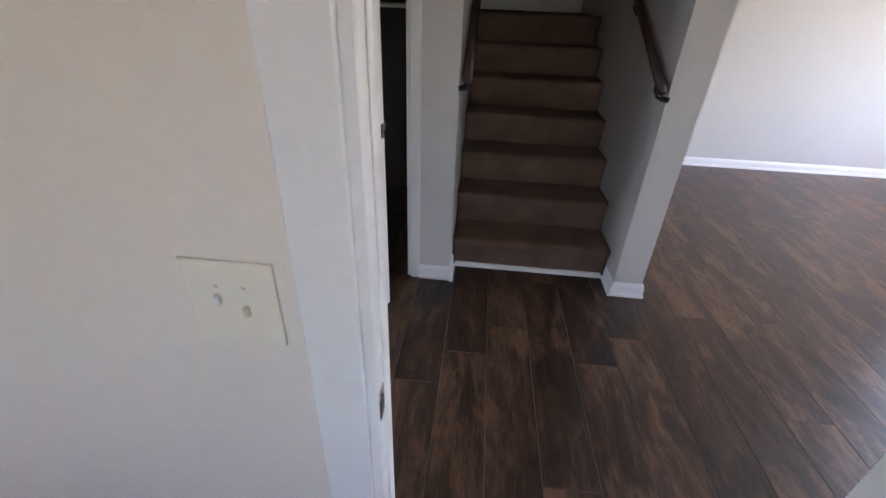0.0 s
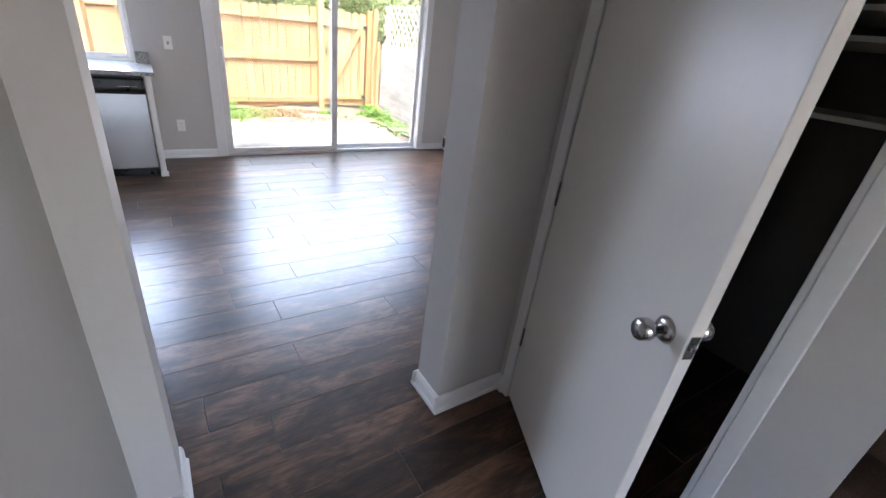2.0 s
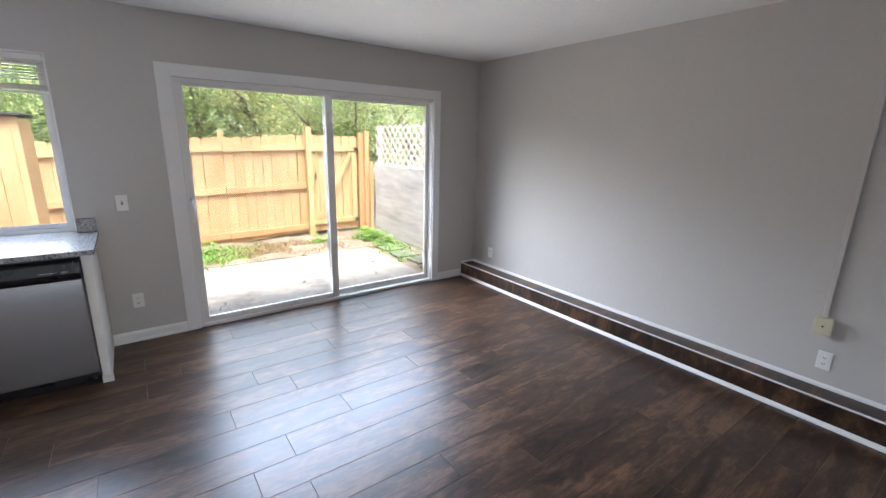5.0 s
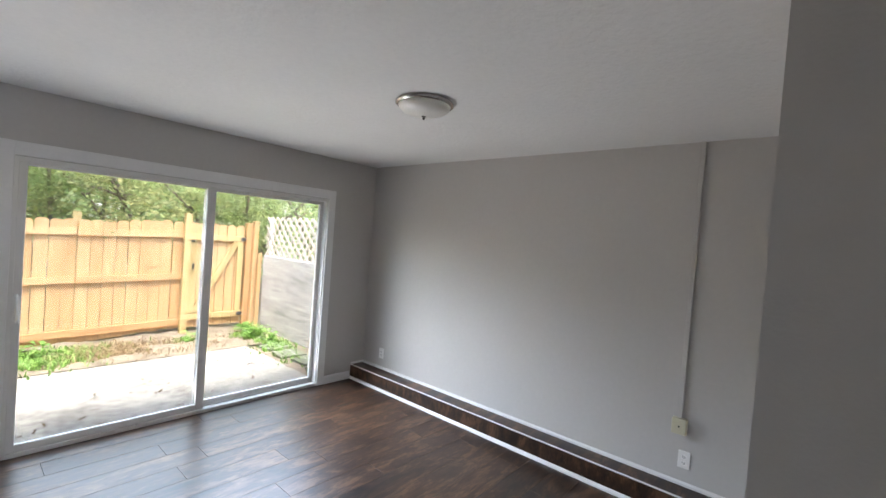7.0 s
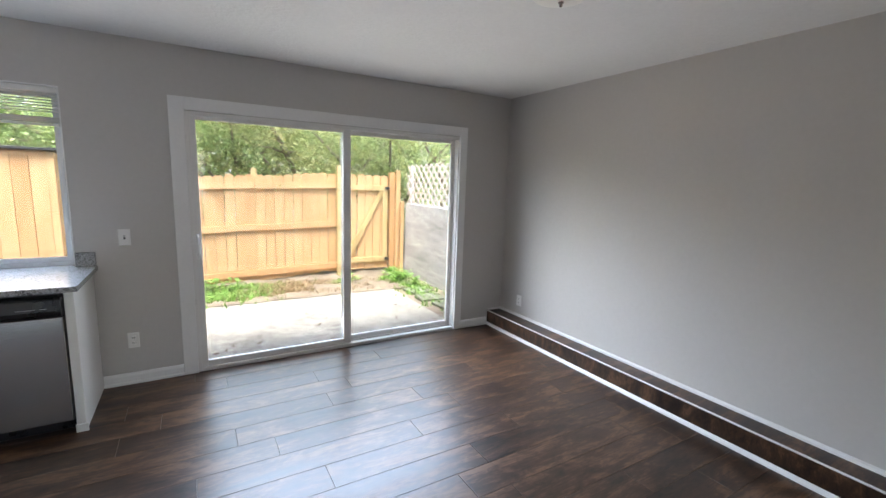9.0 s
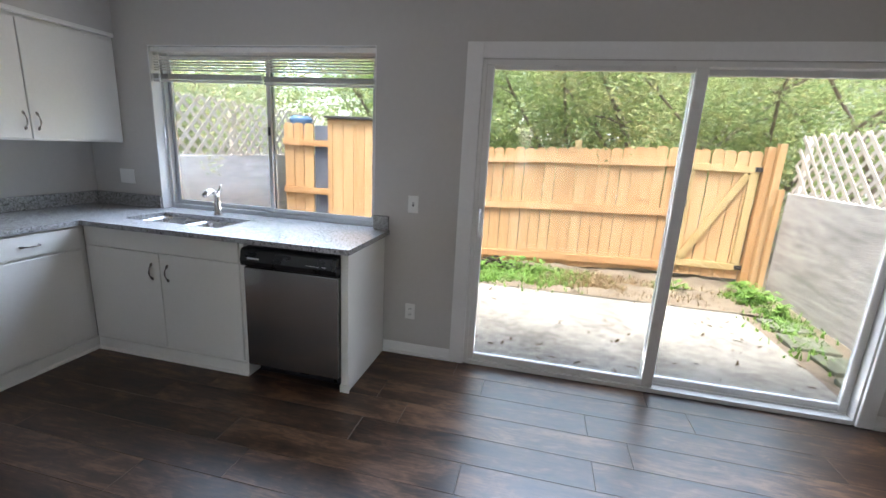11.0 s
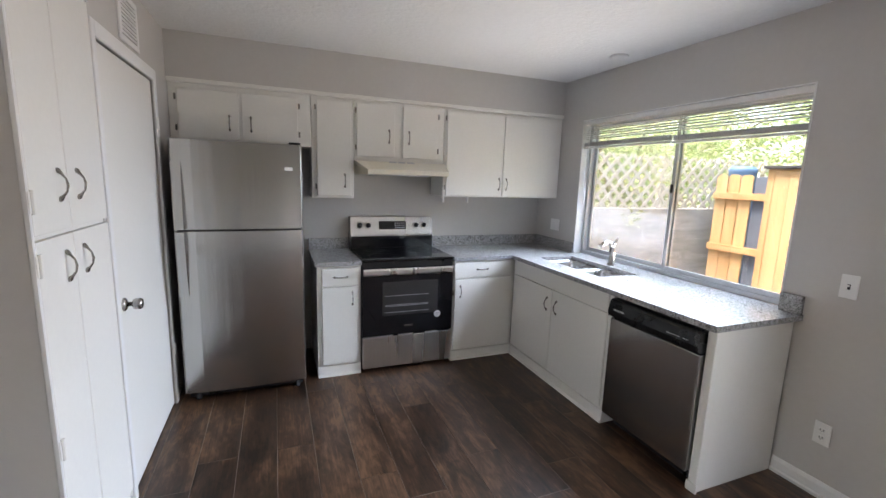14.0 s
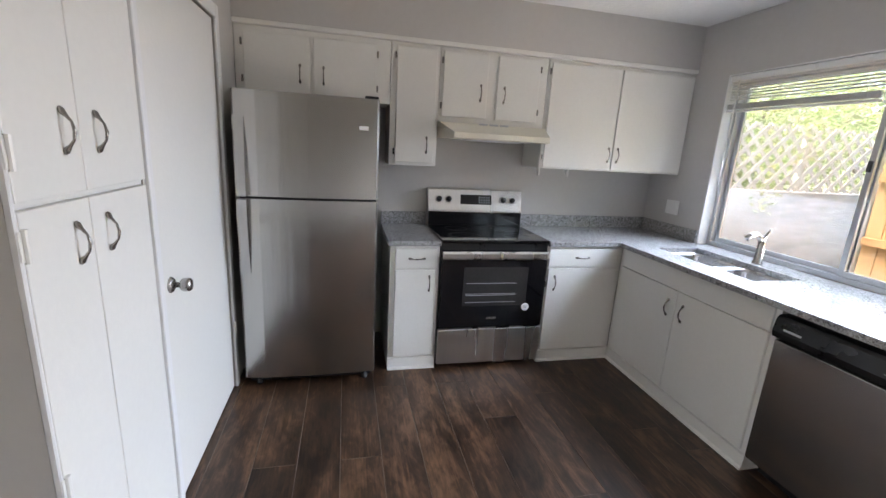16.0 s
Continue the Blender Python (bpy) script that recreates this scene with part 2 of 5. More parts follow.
def laminate(name):
    """Dark hand-scraped oak: mottled patches, fine grain along x, each plank a little lighter or darker."""
    m = bpy.data.materials.new(name)
    m.use_nodes = True
    n, l = m.node_tree.nodes, m.node_tree.links
    b = n["Principled BSDF"]
    tc, oi = n.new("ShaderNodeTexCoord"), n.new("ShaderNodeObjectInfo")
    off = n.new("ShaderNodeVectorMath")
    off.operation = "SCALE"
    off.inputs[0].default_value = (37.0, 19.0, 11.0)
    l.new(oi.outputs["Random"], off.inputs["Scale"])
    add = n.new("ShaderNodeVectorMath")
    l.new(tc.outputs["Object"], add.inputs[0])
    l.new(off.outputs[0], add.inputs[1])

    def layer(scale, detail, distortion, roughness=0.5):
        mp = n.new("ShaderNodeMapping")
        mp.inputs["Scale"].default_value = scale
        l.new(add.outputs[0], mp.inputs[0])
        t = n.new("ShaderNodeTexNoise")
        t.inputs["Scale"].default_value, t.inputs["Detail"].default_value = 1.0, detail
        t.inputs["Distortion"].default_value, t.inputs["Roughness"].default_value = distortion, roughness
        l.new(mp.outputs[0], t.inputs[0])
        return t.outputs[0]

    def mixed(a, c, share):
        mx = n.new("ShaderNodeMix")
        mx.inputs[0].default_value = share
        l.new(a, mx.inputs[2])
        l.new(c, mx.inputs[3])
        return mx.outputs[0]

    def spanned(v, lo, hi, v0, v1):
        r = n.new("ShaderNodeMapRange")
        r.inputs[1].default_value, r.inputs[2].default_value, r.inputs[3].default_value, r.inputs[4].default_value = lo, hi, v0, v1
        l.new(v, r.inputs[0])
        return r.outputs[0]

    burl = layer((2.4, 7.0, 4.0), 7, 0.9, 0.62)
    fleck = layer((9.0, 24.0, 12.0), 5, 1.2, 0.6)
    grain = layer((5.0, 120.0, 60.0), 3, 0.2)
    tone = mixed(mixed(burl, fleck, 0.3), grain, 0.16)
    shift = n.new("ShaderNodeMath")
    l.new(tone, shift.inputs[0])
    l.new(spanned(oi.outputs["Random"], 0.0, 1.0, -0.028, 0.028), shift.inputs[1])
    cr = n.new("ShaderNodeValToRGB")
    e = cr.color_ramp.elements
    e[0].position, e[0].color = 0.39, (0.0125, 0.0072, 0.0048, 1)
    e[1].position, e[1].color = 0.61, (0.14, 0.073, 0.039, 1)
    mid = e.new(0.5)
    mid.color = (0.046, 0.0235, 0.0133, 1)
    l.new(shift.outputs[0], cr.inputs[0])
    l.new(cr.outputs[0], b.inputs["Base Color"])
    l.new(spanned(burl, 0.3, 0.7, 0.3, 0.38), b.inputs["Roughness"])
    b.inputs["Specular IOR Level"].default_value = 0.5
    bp = n.new("ShaderNodeBump")
    bp.inputs["Strength"].default_value, bp.inputs["Distance"].default_value = 0.22, 0.0008
    l.new(layer((2.5, 9.0, 5.0), 3, 0.0), bp.inputs["Height"])
    l.new(bp.outputs[0], b.inputs["Normal"])
    return m


def granite(name):
    m = bpy.data.materials.new(name)
    m.use_nodes = True
    n, l = m.node_tree.nodes, m.node_tree.links
    b = n["Principled BSDF"]
    tc = n.new("ShaderNodeTexCoord")
    v = n.new("ShaderNodeTexVoronoi")
    v.inputs["Scale"].default_value = 210
    l.new(tc.outputs["Object"], v.inputs[0])
    s = n.new("ShaderNodeSeparateColor")
    l.new(v.outputs["Color"], s.inputs[0])
    big = n.new("ShaderNodeTexNoise")
    big.inputs["Scale"].default_value, big.inputs["Detail"].default_value = 55, 4
    l.new(tc.outputs["Object"], big.inputs[0])
    ad = n.new("ShaderNodeMath")
    ad.operation = "MULTIPLY_ADD"
    ad.inputs[1].default_value = 0.55
    l.new(s.outputs[0], ad.inputs[0])
    l.new(big.outputs[0], ad.inputs[2])
    cr = n.new("ShaderNodeValToRGB")
    cr.color_ramp.interpolation = "LINEAR"
    e = cr.color_ramp.elements
    e[0].position, e[0].color = 0.42, (0.045, 0.043, 0.043, 1)
    e[1].position, e[1].color = 1.0, (0.45, 0.45, 0.45, 1)
    for p, c in ((0.52, (0.15, 0.145, 0.14, 1)), (0.64, (0.25, 0.248, 0.245, 1)), (0.82, (0.33, 0.33, 0.33, 1))):
        x = e.new(p)
        x.color = c
    l.new(ad.outputs[0], cr.inputs[0])
    l.new(cr.outputs[0], b.inputs["Base Color"])
    b.inputs["Roughness"].default_value = 0.17
    b.inputs["Specular IOR Level"].default_value = 0.4
    return m


def glass(name, colour, film=0.0):
    """A thin clear pane: what is behind shows through, with a weak mirror image."""
    m = bpy.data.materials.new(name)
    m.use_nodes = True
    n, l = m.node_tree.nodes, m.node_tree.links
    n.remove(n["Principled BSDF"])
    out = n["Material Output"]
    t, g, mx, lw = n.new("ShaderNodeBsdfTransparent"), n.new("ShaderNodeBsdfGlossy"), n.new("ShaderNodeMixShader"), n.new("ShaderNodeLayerWeight")
    t.inputs[0].default_value = (*colour, 1)
    g.inputs["Roughness"].default_value = 0.02
    lw.inputs[0].default_value = 0.5
    pw_, ad_ = n.new("ShaderNodeMath"), n.new("ShaderNodeMath")
    pw_.operation, ad_.operation = "POWER", "MULTIPLY_ADD"
    pw_.inputs[1].default_value, ad_.inputs[1].default_value, ad_.inputs[2].default_value = 4.0, 0.7, 0.035
    l.new(lw.outputs["Facing"], pw_.inputs[0])
    l.new(pw_.outputs[0], ad_.inputs[0])
    l.new(ad_.outputs[0], mx.inputs[0])
    l.new(t.outputs[0], mx.inputs[1])
    l.new(g.outputs[0], mx.inputs[2])
    if film:
        d, m2 = n.new("ShaderNodeBsdfTranslucent"), n.new("ShaderNodeMixShader")
        d.inputs[0].default_value = (0.85, 0.87, 0.88, 1)
        m2.inputs[0].default_value = film
        l.new(mx.outputs[0], m2.inputs[1])
        l.new(d.outputs[0], m2.inputs[2])
        l.new(m2.outputs[0], out.inputs[0])
    else:
        l.new(mx.outputs[0], out.inputs[0])
    return m


M_WALL = material("wall_paint", (0.53, 0.508, 0.48), 0.6, spread=0.03, scale=1.5, fine=30, bump=0.06, bump_scale=220)
M_CEIL = material("ceiling_paint", (0.72, 0.71, 0.69), 0.8, spread=0.04, scale=2, fine=40, bump=0.55, bump_scale=38)
M_TRIM = material("trim_paint", (0.78, 0.775, 0.76), 0.35, spread=0.03, scale=3, fine=40, bump=0.03, bump_scale=90)
M_CAB = material("cabinet_paint", (0.76, 0.745, 0.7), 0.33, spread=0.025, scale=2.5, fine=45, bump=0.05, bump_scale=70)
M_CREAM = material("cream_paint", (0.74, 0.7, 0.58), 0.35, spread=0.04, scale=3, fine=30, bump=0.02)
M_WARM = material("warm_wall_paint", (0.74, 0.68, 0.6), 0.55, spread=0.03, scale=2, fine=30, bump=0.05, bump_scale=150)
M_PLASTIC = material("white_plastic", (0.8, 0.79, 0.76), 0.3, spread=0.02, bump=0.0)
M_IVORY = material("ivory_plastic", (0.62, 0.58, 0.42), 0.35, spread=0.04, bump=0.0)
M_DARK = material("dark_slot", (0.02, 0.02, 0.02), 0.6, bump=0.0)
M_CHROME = material("satin_nickel", (0.5, 0.48, 0.455), 0.25, 1.0, spread=0.05, bump=0.0)
M_STEEL = material("brushed_steel", (0.47, 0.46, 0.445), 0.2, 1.0, spread=0.05, scale=3, fine=60, bump=0.3, bump_scale=5, stretch=(1, 1, 0.03), rough_spread=0.03)
M_STEEL_H = material("brushed_steel_across", (0.72, 0.705, 0.69), 0.28, 1.0, spread=0.05, scale=4, fine=70, bump=0.08, bump_scale=4, stretch=(1, 1, 0.05), rough_spread=0.03)
for steel in (M_STEEL, M_STEEL_H):
    steel.node_tree.nodes["Principled BSDF"].inputs["Anisotropic"].default_value = 0.5
M_PULL = material("aged_nickel", (0.3, 0.28, 0.255), 0.22, 1.0, spread=0.15, scale=30, fine=120, bump=0.0)
M_SINK = material("sink_steel", (0.6, 0.6, 0.6), 0.25, 1.0, spread=0.08, scale=4, fine=60, bump=0.02)
M_BLACK = material("black_plastic", (0.012, 0.012, 0.013), 0.3, spread=0.15, bump=0.02)
M_BLACKGLASS = material("black_glass", (0.006, 0.006, 0.007), 0.06, spread=0.1, bump=0.0, rough_spread=0.03)
M_OVENGLASS = material("oven_window", (0.03, 0.028, 0.027), 0.08, spread=0.2, bump=0.0, rough_spread=0.03)
M_GREYBODY = material("dark_grey_enamel", (0.05, 0.05, 0.052), 0.4, spread=0.1, bump=0.03)
M_GRANITE = granite("granite")
M_GLASS = glass("window_glass", (0.6, 0.615, 0.61))
# same glass with a little white translucency mixed in, for the left sash
M_MILKY = glass("milky_window_glass", (0.6, 0.615, 0.61), 0.03)
M_ALU = material("aluminium", (0.6, 0.61, 0.62), 0.35, 0.8, spread=0.06, bump=0.02)
M_VINYL = material("white_vinyl", (0.74, 0.73, 0.7), 0.3, spread=0.02, bump=0.0)
M_FLOOR = laminate("laminate_oak")
# pale plank bevels: worn edges, with the sheen they catch put into the colour
M_EDGE = material("worn_edge_sheen", (0.14, 0.105, 0.08), 0.5, spread=0.4, scale=6, fine=30, bump=0.0)
M_RAIL = wood("stained_rail", (0.02, 0.009, 0.006), (0.05, 0.022, 0.013), 0.35, "x", 20.0, 0.02)
M_CARPET = material("brown_carpet", (0.165, 0.105, 0.075), 0.95, spread=0.38, scale=7, fine=220, bump=0.9, bump_scale=260, spec=0.1)
M_FENCE = wood("cedar_fence", (0.47, 0.265, 0.12), (0.64, 0.42, 0.22), 0.7, "z", 18.0, 0.07, bump=0.3, blotch=0.3, spec=0.2)
M_FENCE_H = wood("cedar_rail", (0.46, 0.25, 0.115), (0.66, 0.42, 0.22), 0.7, "x", 18.0, 0.1, bump=0.3, blotch=0.3, spec=0.2)
M_TREATED = wood("treated_post", (0.4, 0.28, 0.12), (0.58, 0.44, 0.22), 0.75, "z", 18.0, 0.06, bump=0.3, blotch=0.4, spec=0.2)
M_BLUEGREY = material("blue_grey_board", (0.11, 0.13, 0.17), 0.7, spread=0.15, bump=0.1)
# weathered wood, paled further: haze on the panes is put into its colour
M_LATTICE = wood("weathered_hazed_lattice", (0.58, 0.5, 0.43), (0.8, 0.75, 0.69), 0.8, "x", 25.0, 0.12, bump=0.3, spec=0.2)
M_CONC = material("stained_concrete_wall", (0.5, 0.475, 0.455), 0.85, spread=0.45, scale=2.2, fine=9, bump=0.5, bump_scale=25, stretch=(1, 0.45, 3.0), spec=0.2)
M_CONC_BROWN = material("brown_rendered_wall", (0.52, 0.48, 0.44), 0.85, spread=0.35, scale=2.2, fine=9, bump=0.4, bump_scale=25, stretch=(1, 0.45, 3.0), spec=0.2)
M_PATIO = material("patio_concrete", (0.31, 0.295, 0.26), 0.85, spread=0.45, scale=1.8, fine=14, bump=0.4, bump_scale=60, spec=0.2)
M_DIRT = material("bare_soil", (0.2, 0.165, 0.125), 0.95, spread=0.4, scale=3, fine=40, bump=0.9, bump_scale=50, spec=0.1)
M_STONE = material("mossy_stone", (0.15, 0.16, 0.12), 0.9, spread=0.3, scale=7, fine=50, bump=0.5, spec=0.2)
M_BRICK = material("red_brick", (0.32, 0.15, 0.1), 0.85, spread=0.25, scale=5, fine=40, bump=0.4, random=0.2, spec=0.2)
M_MORTAR = material("mortar", (0.45, 0.42, 0.38), 0.9, spread=0.15, bump=0.3, spec=0.2)
M_ROOFING = material("dark_shingle", (0.06, 0.058, 0.06), 0.9, spread=0.3, scale=10, bump=0.5, spec=0.2)
M_SIDING = material("pale_siding", (0.62, 0.6, 0.57), 0.7, spread=0.08, bump=0.1)
M_BARK = material("bark", (0.26, 0.21, 0.17), 0.9, spread=0.35, scale=12, bump=0.6, stretch=(1, 1, 0.3), spec=0.1)
M_DEBRIS = material("dry_litter", (0.12, 0.085, 0.055), 0.9, spread=0.4, scale=20, bump=0.2, spec=0.1)
M_SCRAP = material("rotten_wood", (0.045, 0.036, 0.028), 0.9, spread=0.4, scale=14, bump=0.4, spec=0.1)
M_FROST = material("frosted_glass_shade", (0.78, 0.76, 0.7), 0.35, spread=0.03, bump=0.0)
M_BIN = material("blue_plastic", (0.09, 0.17, 0.3), 0.45, spread=0.1, bump=0.02)
M_PRINT = material("grey_print", (0.35, 0.35, 0.36), 0.5, spread=0.05, bump=0.0)
M_GREYPRINT = material("pale_print", (0.55, 0.56, 0.58), 0.4, spread=0.05, bump=0.0)


def leaf_material(name, a, b_):
    m = bpy.data.materials.new(name)
    m.use_nodes = True
    n, l = m.node_tree.nodes, m.node_tree.links
    b = n["Principled BSDF"]
    g = n.new("ShaderNodeNewGeometry")
    cr = n.new("ShaderNodeValToRGB")
    cr.color_ramp.elements[0].color, cr.color_ramp.elements[1].color = (*a, 1), (*b_, 1)
    l.new(g.outputs["Random Per Island"], cr.inputs[0])
    l.new(cr.outputs[0], b.inputs["Base Color"])
    b.inputs["Roughness"].default_value = 0.5
    t = n.new("ShaderNodeBsdfTranslucent")
    l.new(cr.outputs[0], t.inputs[0])
    mx = n.new("ShaderNodeMixShader")
    mx.inputs[0].default_value = 0.48
    l.new(b.outputs[0], mx.inputs[1])
    l.new(t.outputs[0], mx.inputs[2])
    l.new(mx.outputs[0], n["Material Output"].inputs[0])
    return m


M_LEAF = leaf_material("leaves", (0.25, 0.36, 0.15), (0.54, 0.6, 0.28))
M_LEAF2 = leaf_material("leaves_pale", (0.28, 0.36, 0.15), (0.62, 0.57, 0.29))
M_GRASS = leaf_material("grass", (0.12, 0.26, 0.05), (0.3, 0.5, 0.12))
M_STRAW = leaf_material("dry_grass", (0.25, 0.17, 0.09), (0.42, 0.32, 0.19))

# ---------------------------------------------------------------- plan
XW, XR, YP, ZC = -2.98, 3.105, -3.22, 2.46       # stove wall, dining wall, pantry wall, ceiling
XS, XH, XE = -0.715, -0.745, -0.88                 # switch wall, hall wall, entry room wall
XC = 0.655                                        # closet wall
YD0, YD1 = -4.085, -3.912                           # pier between hall and dining room
YS0, YS1 = -6.08, -5.16                           # stairwell
YF, XL = -10.3, 3.105                              # living room end and side


def structure(name, bm, material_, label, category="wall"):
    return solid(name, bm, material_, label, category, kind="structure")


structure("wall_back", boxes([
    (XW - 0.12, -2.355, 0, 0.15, 0, ZC), (-2.355, -0.59, 0, 0.15, 0, 0.873), (-2.355, -0.59, 0, 0.15, 2.09, ZC),
    (-0.59, 0.10, 0, 0.15, 0, ZC), (0.10, 2.49, 0, 0.15, 2.015, ZC), (2.49, XL + 0.12, 0, 0.15, 0, ZC)]), M_WALL,
    "light grey painted wall with window and patio door")
structure("wall_stove", boxes([(XW - 0.12, XW, YP - 0.75, 0, 0, ZC)]), M_WALL, "light grey painted kitchen wall behind the stove")
structure("wall_dining", boxes([(XR, XR + 0.12, YD0, 0, 0, ZC)]), M_WALL, "long light grey painted dining room wall")
structure("bulkhead", boxes([(XW, -2.645, YP, 0, 2.165, ZC)]), M_WALL, "grey painted bulkhead above the wall cabinets", "bulkhead")
for piece in (
        (XW, -2.275, YP - 0.1, YP, 0, ZC), (-2.275, -1.365, YP - 0.1, YP, 2.075, ZC), (-1.365, -1.32, YP - 0.1, YP, 0, ZC),
    (-1.32, XS - 0.008, YP - 0.1, YP, 2.2, ZC), (XS - 0.008, XS, YP - 0.1, YP, 0, ZC)):
    structure("wall_pantry", box(*piece), M_WALL, "grey wall around pantry door and tall cupboard")
structure("wall_switch", boxes([(XS - 0.12, XS, -3.885, YP - 0.1, 0, ZC)]), M_WALL, "light grey wall end with light switch")
structure("wall_pantry_back", boxes([(XW, XS - 0.12, -3.97, -3.885, 0, ZC)]), M_WALL, "plain wall behind the pantry")
structure("wall_pier_hall", boxes([(XE, -0.635, -4.07, -3.885, 0, ZC)]), M_WALL, "grey painted pier at the end of the hall")
for piece in (
        (XE + 0.004, XH, -5.0, -4.07, 0, ZC), (XE + 0.004, -0.825, -5.113, -5.0, 0, ZC), (XE + 0.004, XH, -6.22, -5.113, 2.06, ZC), (XE + 0.004, XH, YF, -6.22, 0, ZC)):
    structure("wall_hall", box(*piece), M_WALL, "grey painted hall wall with doorway")
# the gap in the unseen outer wall is added to let daylight in
structure("wall_entry_room", boxes([
    (XE, XE + 0.004, -5.113, -3.95, 0, ZC), (XE, XE + 0.004, -6.22, -5.113, 2.06, ZC), (XE, XE + 0.004, -7.2, -6.22, 0, ZC),
    (-3.4, XE, -4.07, -3.97, 0, ZC), (-3.4, XE, -7.3, -7.2, 0, ZC), (-3.5, -3.4, -7.3, -6.1, 0, ZC), (-3.5, -3.4, -5.25, -3.97, 0, ZC),
    (-3.5, -3.4, -6.1, -5.25, 0, 1.0), (-3.5, -3.4, -6.1, -5.25, 2.05, ZC)]), M_WARM, "warm white painted walls of the first room, with an added window gap")
structure("wall_dining_front", boxes([(0.308, XR, YD0, YD1, 0, ZC)]), M_WALL, "grey painted wall end and dining room wall")
structure("wall_closet", boxes([(XC, XC + 0.11, -4.16, YD0, 0, ZC), (XC, XC + 0.11, -4.935, -4.16, 2.06, ZC), (XC, XC + 0.11, YS1, -4.935, 0, ZC)]), M_WALL,
    "grey painted wall around the closet door")
structure("wall_closet_back", boxes([(2.0, 2.1, -5.08, YD0, 0, ZC)]), M_WALL, "back wall of the closet under the stairs")
# lining added inside the closet; its dark colour stands for shade
M_CLOSET_SHADE = material("closet_shade_colour", (0.07, 0.06, 0.052), 0.7, spread=0.15, bump=0.05)
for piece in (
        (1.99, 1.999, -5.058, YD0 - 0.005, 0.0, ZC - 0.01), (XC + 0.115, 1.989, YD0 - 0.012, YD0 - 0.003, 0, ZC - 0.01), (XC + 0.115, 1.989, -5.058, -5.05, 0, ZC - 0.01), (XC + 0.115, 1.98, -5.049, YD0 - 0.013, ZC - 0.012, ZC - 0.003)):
    structure("shade_lining", box(*piece), M_CLOSET_SHADE, "added lining, dark to stand for the unlit closet")
structure("wall_stairs_closet", boxes([(XC + 0.11, XL, YS1, YS1 + 0.11, 0, 5.0), (XC, XC + 0.11, YS1 - 0.0, YS1 + 0.11, ZC, 5.0)]), M_WALL, "grey painted stair wall with handrail")
structure("wall_stairs_living", boxes([(0.645, XL, YS0 - 0.155, YS0, 0, 5.0)]), M_WALL, "grey painted stair wall end beside the living room")
structure("wall_stairs_end", boxes([(XL, XL + 0.1, YS0 - 0.155, YS1 + 0.11, 0, 5.0), (XC, XL, YS0, YS1, 4.9, 5.0), (XC, XC + 0.1, YS0, YS1, ZC + 0.1, 4.9)]), M_WALL, "plain wall at the head of the stairs")
structure("wall_living", boxes([(XL, XL + 0.12, YF, YS0 - 0.155, 0, ZC)]), M_WALL, "pale grey living room wall")
structure("wall_living_front", boxes([(XE, XL + 0.12, YF - 0.12, YF, 0, 0.75), (XE, XL + 0.12, YF - 0.12, YF, 2.2, ZC), (XE, -0.3, YF - 0.12, YF, 0.75, 2.2), (2.5, XL + 0.12, YF - 0.12, YF, 0.75, 2.2)]), M_WALL,
    "living room wall with wide window opening")
structure("ceiling", boxes([(XW - 0.12, XL + 0.12, YD1, 0.15, ZC, ZC + 0.1), (-3.5, XC, YF - 0.12, YD1, ZC, ZC + 0.1), (XC, XL + 0.12, YS1 + 0.11, YD1, ZC, ZC + 0.1), (XC, XL + 0.12, YF - 0.12, YS0 - 0.155, ZC, ZC + 0.1)]), M_CEIL,
    "white textured plaster ceiling", "ceiling")
floor = structure("floor", boxes([(-3.5, XL + 0.12, YF - 0.12, 0.15, -0.12, -0.006)]), M_DARK, "dark brown wood laminate plank floor", "floor")


def baseboard(rows, label="white painted baseboard"):
    """Each row: x0, y0, x1, y1 of the wall's foot, and the side on which the room lies (dx, dy)."""
    for x0, y0, x1, y1, dx, dy in rows:
        t, h = 0.013, 0.085
        if dx:
            out = [(x0, 0), (x0 + dx * (t + 0.008), 0), (x0 + dx * (t + 0.008), 0.016), (x0 + dx * t, 0.022), (x0 + dx * t, h - 0.02), (x0 + dx * 0.006, h), (x0, h)]
            bm = prism(out, min(y0, y1), max(y0, y1), "y")
        else:
            out = [(y0, 0), (y0 + dy * (t + 0.008), 0), (y0 + dy * (t + 0.008), 0.016), (y0 + dy * t, 0.022), (y0 + dy * t, h - 0.02), (y0 + dy * 0.006, h), (y0, h)]
            bm = prism(out, min(x0, x1), max(x0, x1), "x")
        structure("baseboard", bm, M_TRIM, label, "baseboard")


baseboard([
    (-0.50, 0, 0.0, 0, 0, -1), (2.56, 0, 2.907, 0, 0, -1),
    (XS, -3.885, XS, YP, 1, 0), (-0.635, -4.07, -0.635, -3.885, 1, 0), (XH, -4.07, -0.635, -4.07, 0, -1), (XH, -5.0, XH, -4.09, 1, 0),
    (0.308, YD0, 0.308, YD1, -1, 0), (0.287, YD0, XC, YD0, 0, -1), (0.287, YD1, 2.907, YD1, 0, 1), (XC, -4.13, XC, YD0 - 0.021, -1, 0),
    (XC, YS1, XC, -4.985, -1, 0), (0.645, YS0 - 0.155, 0.645, YS0, -1, 0), (0.624, YS1, 0.8, YS1, 0, -1), (0.624, YS0, 0.8, YS0, 0, 1),
    (0.624, YS0 - 0.155, XL, YS0 - 0.155, 0, -1), (XL, YF, XL, YS0 - 0.176, -1, 0)])

# ---------------------------------------------------------------- openings
def casing(name, rows, label):
    structure(name, boxes(rows, 0.003), M_TRIM, label, "trim")


